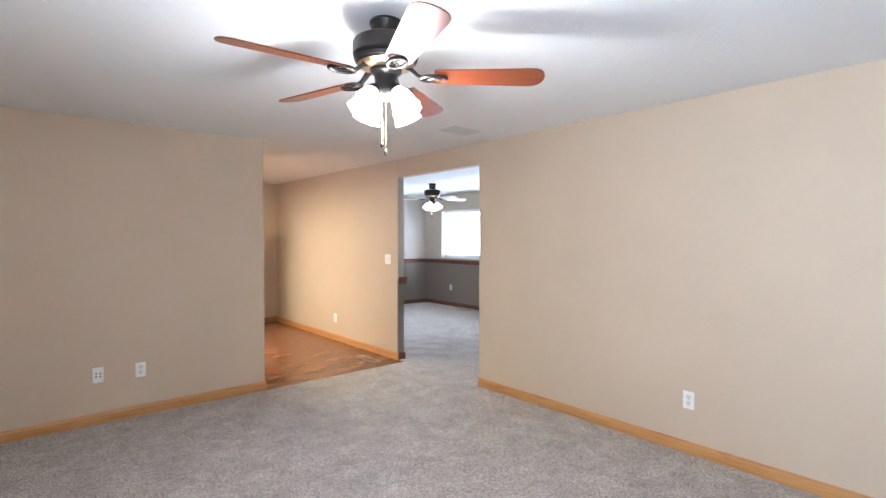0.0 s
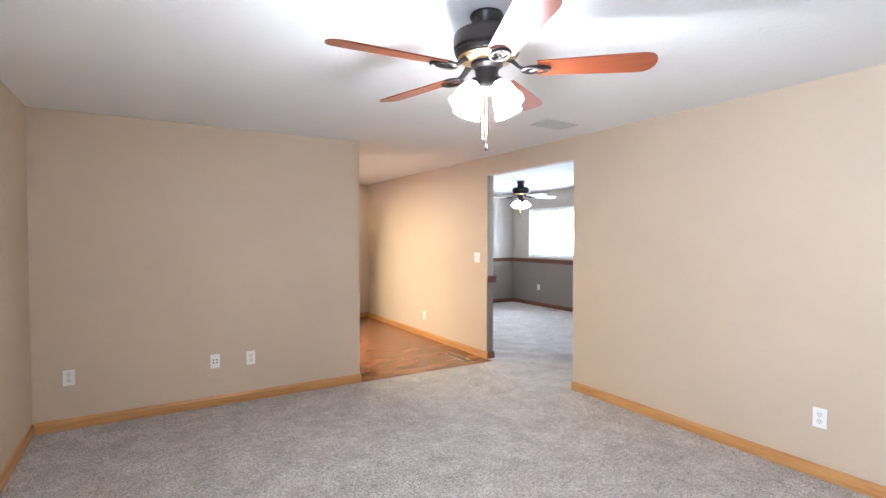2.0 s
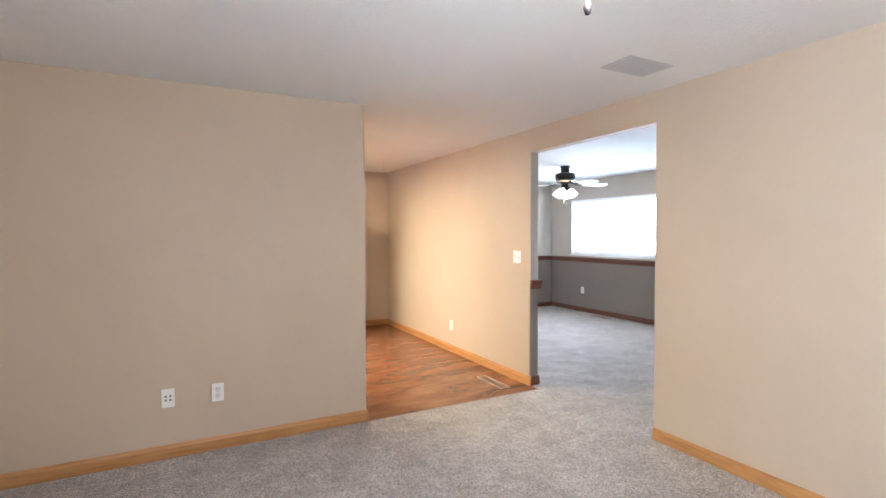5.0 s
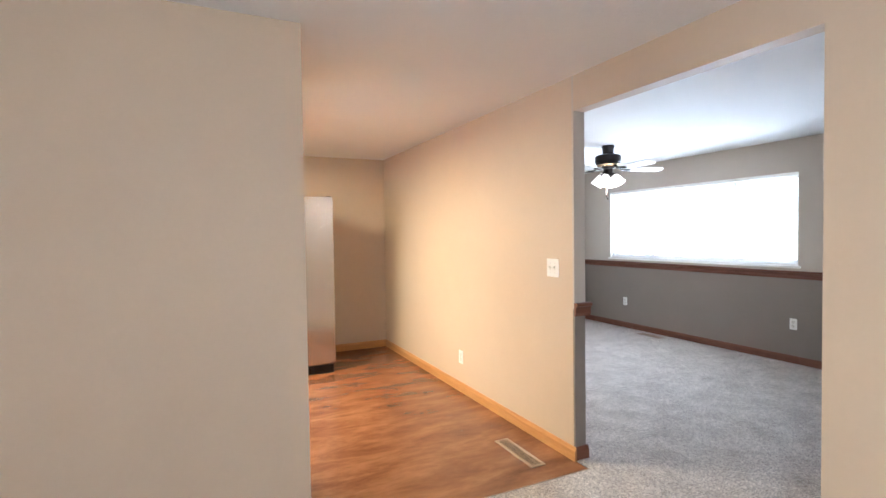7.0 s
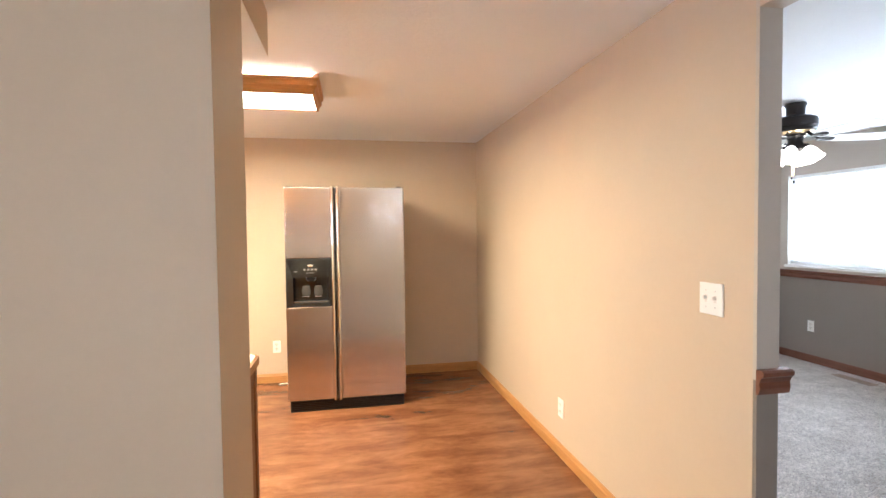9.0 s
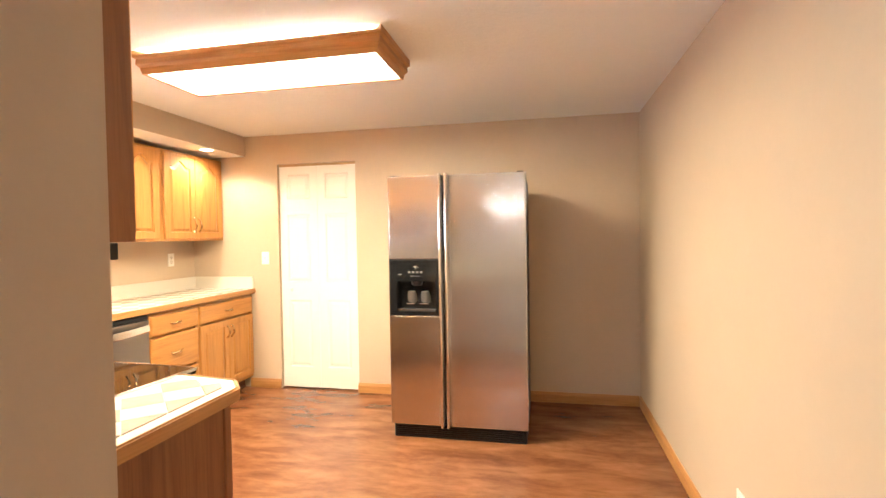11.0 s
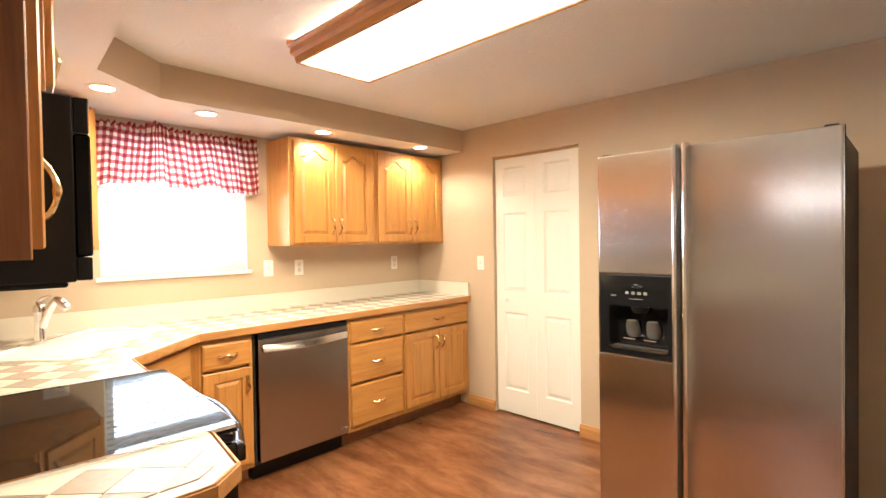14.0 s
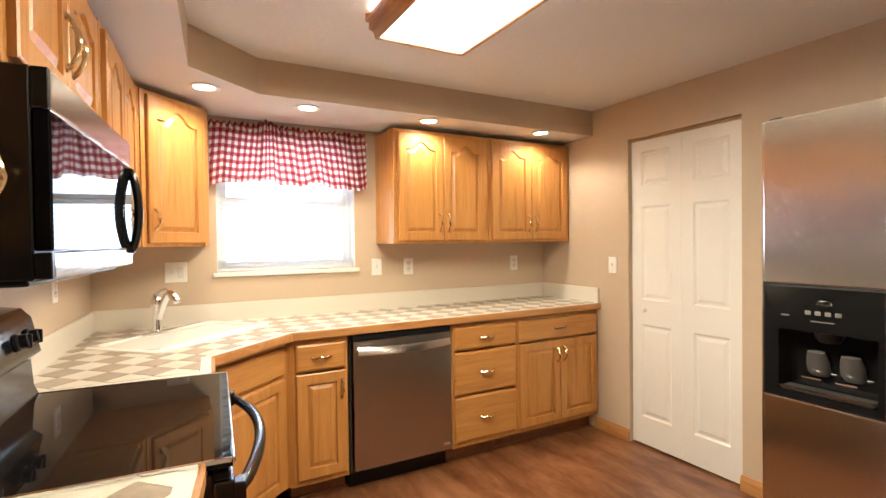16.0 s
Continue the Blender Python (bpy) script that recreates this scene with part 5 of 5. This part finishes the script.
    part("control_bar", box(X0 + 0.06, -0.0092, Z1 - 0.104, X0 + 0.085, -0.0075, Z1 - 0.099), M_SLOT, dp, "thin grey printed bar")
    for cx, nm in ((sp - 0.018, "freezer"), (sp + 0.024, "fridge")):
        prof = [(-0.014, 0.002), (-0.014, -0.028), (-0.008, -0.042), (0.0, -0.046), (0.008, -0.042), (0.014, -0.028), (0.014, 0.002)]
        part("handle", ring_mesh([[(cx + u, v, z) for u, v in prof] for z in (z0 + 0.002, z0 + 0.03, h - 0.02, h + 0.006)]), M_STEELBAR, ob, "full-height rounded stainless handle", True)
    part("handle_gap", box(sp - 0.0025, 0.01, z0, sp + 0.0055, 0.06, h - 0.002), M_DARK, ob)
    for x in (0.035, w - 0.035):
        part("hinge_cover", box(x - 0.022, 0.012, h - 0.013, x + 0.022, 0.11, h + 0.008, 0.004), M_CASE, ob)


refrigerator()
tube_cord = thing("power_cord", pose(1.5, 8.07, 0.0, 0, 0, 0), "thin pale cord lying on the floor beside the refrigerator", "cord")
part("cable", tube(arc(12, lambda u: (-0.06 + 0.17 * u, -0.06 + 0.02 * math.sin(5 * u), 0.006)), 0.005, 8), M_WHITE, tube_cord, "", True)

# ---- folding door ----


def folding_door():
    ob = thing("door_1", pose(BX0, YN, 0, 0, 0, 0), "closed white six-panel folding closet door with small knob", "door")
    ob["kind"] = "structure"
    W, H = BX1 - BX0, BZ
    half = (W - 0.016) / 2
    for k in range(2):
        x0 = 0.007 + k * (half + 0.002)
        x1 = x0 + half
        leaf = part("door_leaf", box(x0, 0.034, 0.014, x1, 0.060, H - 0.022, 0.002), M_DOOR, ob)
        c0, c1 = x0 + 0.075, x1 - 0.075
        part("leaf_frame", boxes([(x0, 0.026, 0.014, c0, 0.0345, H - 0.022), (c1, 0.026, 0.014, x1, 0.0345, H - 0.022), (c0, 0.026, 0.014, c1, 0.0345, 0.20), (c0, 0.026, 0.82, c1, 0.0345, 0.985),
                                  (c0, 0.026, 1.61, c1, 0.0345, 1.745), (c0, 0.026, 1.975, c1, 0.0345, H - 0.022)], 0.0), M_DOOR, leaf)
        for z0, z1 in ((0.20, 0.82), (0.985, 1.61), (1.745, 1.975)):
            part("raised_panel", ring_mesh([[(c0 + a, y, z0 + a), (c1 - a, y, z0 + a), (c1 - a, y, z1 - a), (c0 + a, y, z1 - a)] for a, y in ((0.0, 0.0262), (0.010, 0.0338), (0.020, 0.0338), (0.040, 0.0270))], None, False), M_DOOR, leaf)
    part("knob", lathe([(0.006, 0.0), (0.006, 0.012), (0.014, 0.018), (0.016, 0.026), (0.011, 0.033), (0.0, 0.034)], 20, (0.118, 0.026, 0.92), pose(0, 0, 0, 90)), M_WHITE, ob, "small round white knob", True)
    part("top_track", box(0.004, 0.03, H - 0.02, W - 0.004, 0.058, H - 0.001), M_BRASS, ob, "metal top track")
    part("closet_dark_back", box(0.002, 0.085, 0.001, W - 0.002, 0.095, H - 0.001), M_DARK, ob)


folding_door()

# ---- valance ----


def valance():
    """A gathered gingham valance: ruffled header, rod pocket and soft uneven hem."""
    ob = thing("window_valance", pose(XW + 0.03, 6.535, 1.752, 0, 0, EAST), "gathered red and white gingham valance over the kitchen window", "curtain")
    w, h, nx, nz = 0.965, 0.365, 240, 40
    me = bpy.data.meshes.new("valance_cloth")
    verts, faces, uvs = [], [], []
    rng = random.Random(5)
    ph = [rng.uniform(0, 6.28) for _ in range(6)]
    for j in range(nz + 1):
        v = j / nz
        for i in range(nx + 1):
            u = i / nx
            x = u * w
            gather = math.exp(-((u - 0.66) / 0.06) ** 2)
            fold = math.sin(2 * math.pi * 17 * u + ph[0] + 0.9 * math.sin(7 * u + ph[1])) * 0.5 + math.sin(2 * math.pi * 31 * u + ph[2]) * 0.25
            broad = math.sin(2 * math.pi * 6.5 * u + ph[3]) * 0.6
            top = max(0.0, (v - 0.83) / 0.17)
            amp = 0.019 * (0.5 + 0.6 * abs(v - 0.84)) + 0.014 * gather * (0.4 + v)
            y = 0.022 + amp * (fold + broad) + 0.010 * (1 - v)
            y -= 0.008 * math.exp(-((v - 0.83) / 0.03) ** 2)
            y += top * 0.016 * math.sin(2 * math.pi * 38 * u + ph[4])
            hem = 0.014 * math.sin(2 * math.pi * 2.3 * u + ph[5]) + 0.010 * math.sin(2 * math.pi * 5.1 * u) - 0.045 * math.exp(-((u - 0.64) / 0.05) ** 2)
            z = v * h - hem * (1 - v) + top * (0.009 * math.sin(2 * math.pi * 29 * u + ph[1]) + 0.026 * gather)
            verts.append((x, y, z))
            uvs.append((x * 1.25 + 0.05 * math.tanh((u - 0.66) / 0.05) * (0.3 + v) + 0.012 * math.sin(9 * u + ph[2]) * (1 - v), v * h + 0.006 * math.sin(2 * math.pi * 3 * u)))
    for j in range(nz):
        for i in range(nx):
            a = j * (nx + 1) + i
            faces.append((a, a + 1, a + nx + 2, a + nx + 1))
    me.from_pydata(verts, [], faces)
    lay = me.uv_layers.new(name="cloth")
    for lp in me.loops:
        lay.data[lp.index].uv = uvs[lp.vertex_index]
    for p in me.polygons:
        p.use_smooth = True
    me.materials.append(M_GING)
    c = new("cloth", me)
    c.parent = ob
    part("curtain_rod", tube([(-0.012, -0.004, h * 0.83), (w + 0.012, -0.004, h * 0.83)], 0.005, 8), M_WHITE, ob)
    for x in (-0.008, w + 0.008):
        part("rod_bracket", box(x - 0.006, -0.029, h * 0.83 - 0.014, x + 0.006, 0.002, h * 0.83 + 0.010, 0.002), M_WHITE, ob)


valance()

# ---- worktop tiles ----


def lay_tiles(parent, poly, front, hole):
    """Square tiles laid at 45 degrees, cut at a border strip and at the sink."""
    area = inset(poly, 0.036, front)
    size, joint = 0.104, 0.0016
    c = Vector((0.0, 5.9))
    u, v = Vector((0.7071, 0.7071)), Vector((-0.7071, 0.7071))
    whole = {}
    for i in range(-22, 30):
        for j in range(-30, 22):
            o = c + u * (i * size) + v * (j * size)
            q = [o + u * joint + v * joint, o + u * (size - joint) + v * joint, o + u * (size - joint) + v * (size - joint), o + u * joint + v * (size - joint)]
            q = [tuple(p) for p in q]
            mid = o + (u + v) * size / 2
            if hole:
                r = mid - SINK_C
                if abs(r.dot(SU)) < SW - 0.055 and abs(r.dot(SV)) < SD - 0.055:
                    continue
            cut = list(area)
            for k in range(4):
                cut = clip(cut, q[k], q[(k + 1) % 4])
                if len(cut) < 3:
                    break
            if len(cut) < 3:
                continue
            if hole:
                keep = []
                for side, lim, axis in ((1, SD - 0.012, SV), (-1, SD - 0.012, SV), (1, SW - 0.012, SU), (-1, SW - 0.012, SU)):
                    p = [t for t in cut if side * (Vector(t) - SINK_C).dot(axis) > lim]
                    keep.append(len(p) == len(cut))
                inside = all(abs((Vector(t) - SINK_C).dot(SV)) <= SD - 0.012 and abs((Vector(t) - SINK_C).dot(SU)) <= SW - 0.012 for t in cut)
                if inside:
                    continue
                if not any(keep):
                    for side, lim, axis in ((1, SD - 0.012, SV), (-1, SD - 0.012, SV), (1, SW - 0.012, SU), (-1, SW - 0.012, SU)):
                        if side * (mid - SINK_C).dot(axis) > lim - size * 0.75:
                            a = SINK_C + axis * side * lim
                            t = Vector((-axis.y, axis.x)) * -side
                            piece = clip(cut, tuple(a), tuple(a + t))
                            if len(piece) >= 3:
                                cut = piece
                                break
            ar = abs(sum(cut[k][0] * cut[(k + 1) % len(cut)][1] - cut[(k + 1) % len(cut)][0] * cut[k][1] for k in range(len(cut)))) / 2
            if ar < 0.0004:
                continue
            bm = prism(cut, TOP - 0.004, TOP)
            part("tile", bm, M_CREAM if (i + j) % 2 == 0 else M_TAN, parent)


lay_tiles(counter, MAIN, (1, 2, 3, 4), True)
lay_tiles(end_counter, END, (1, 2, 3, 4), False)
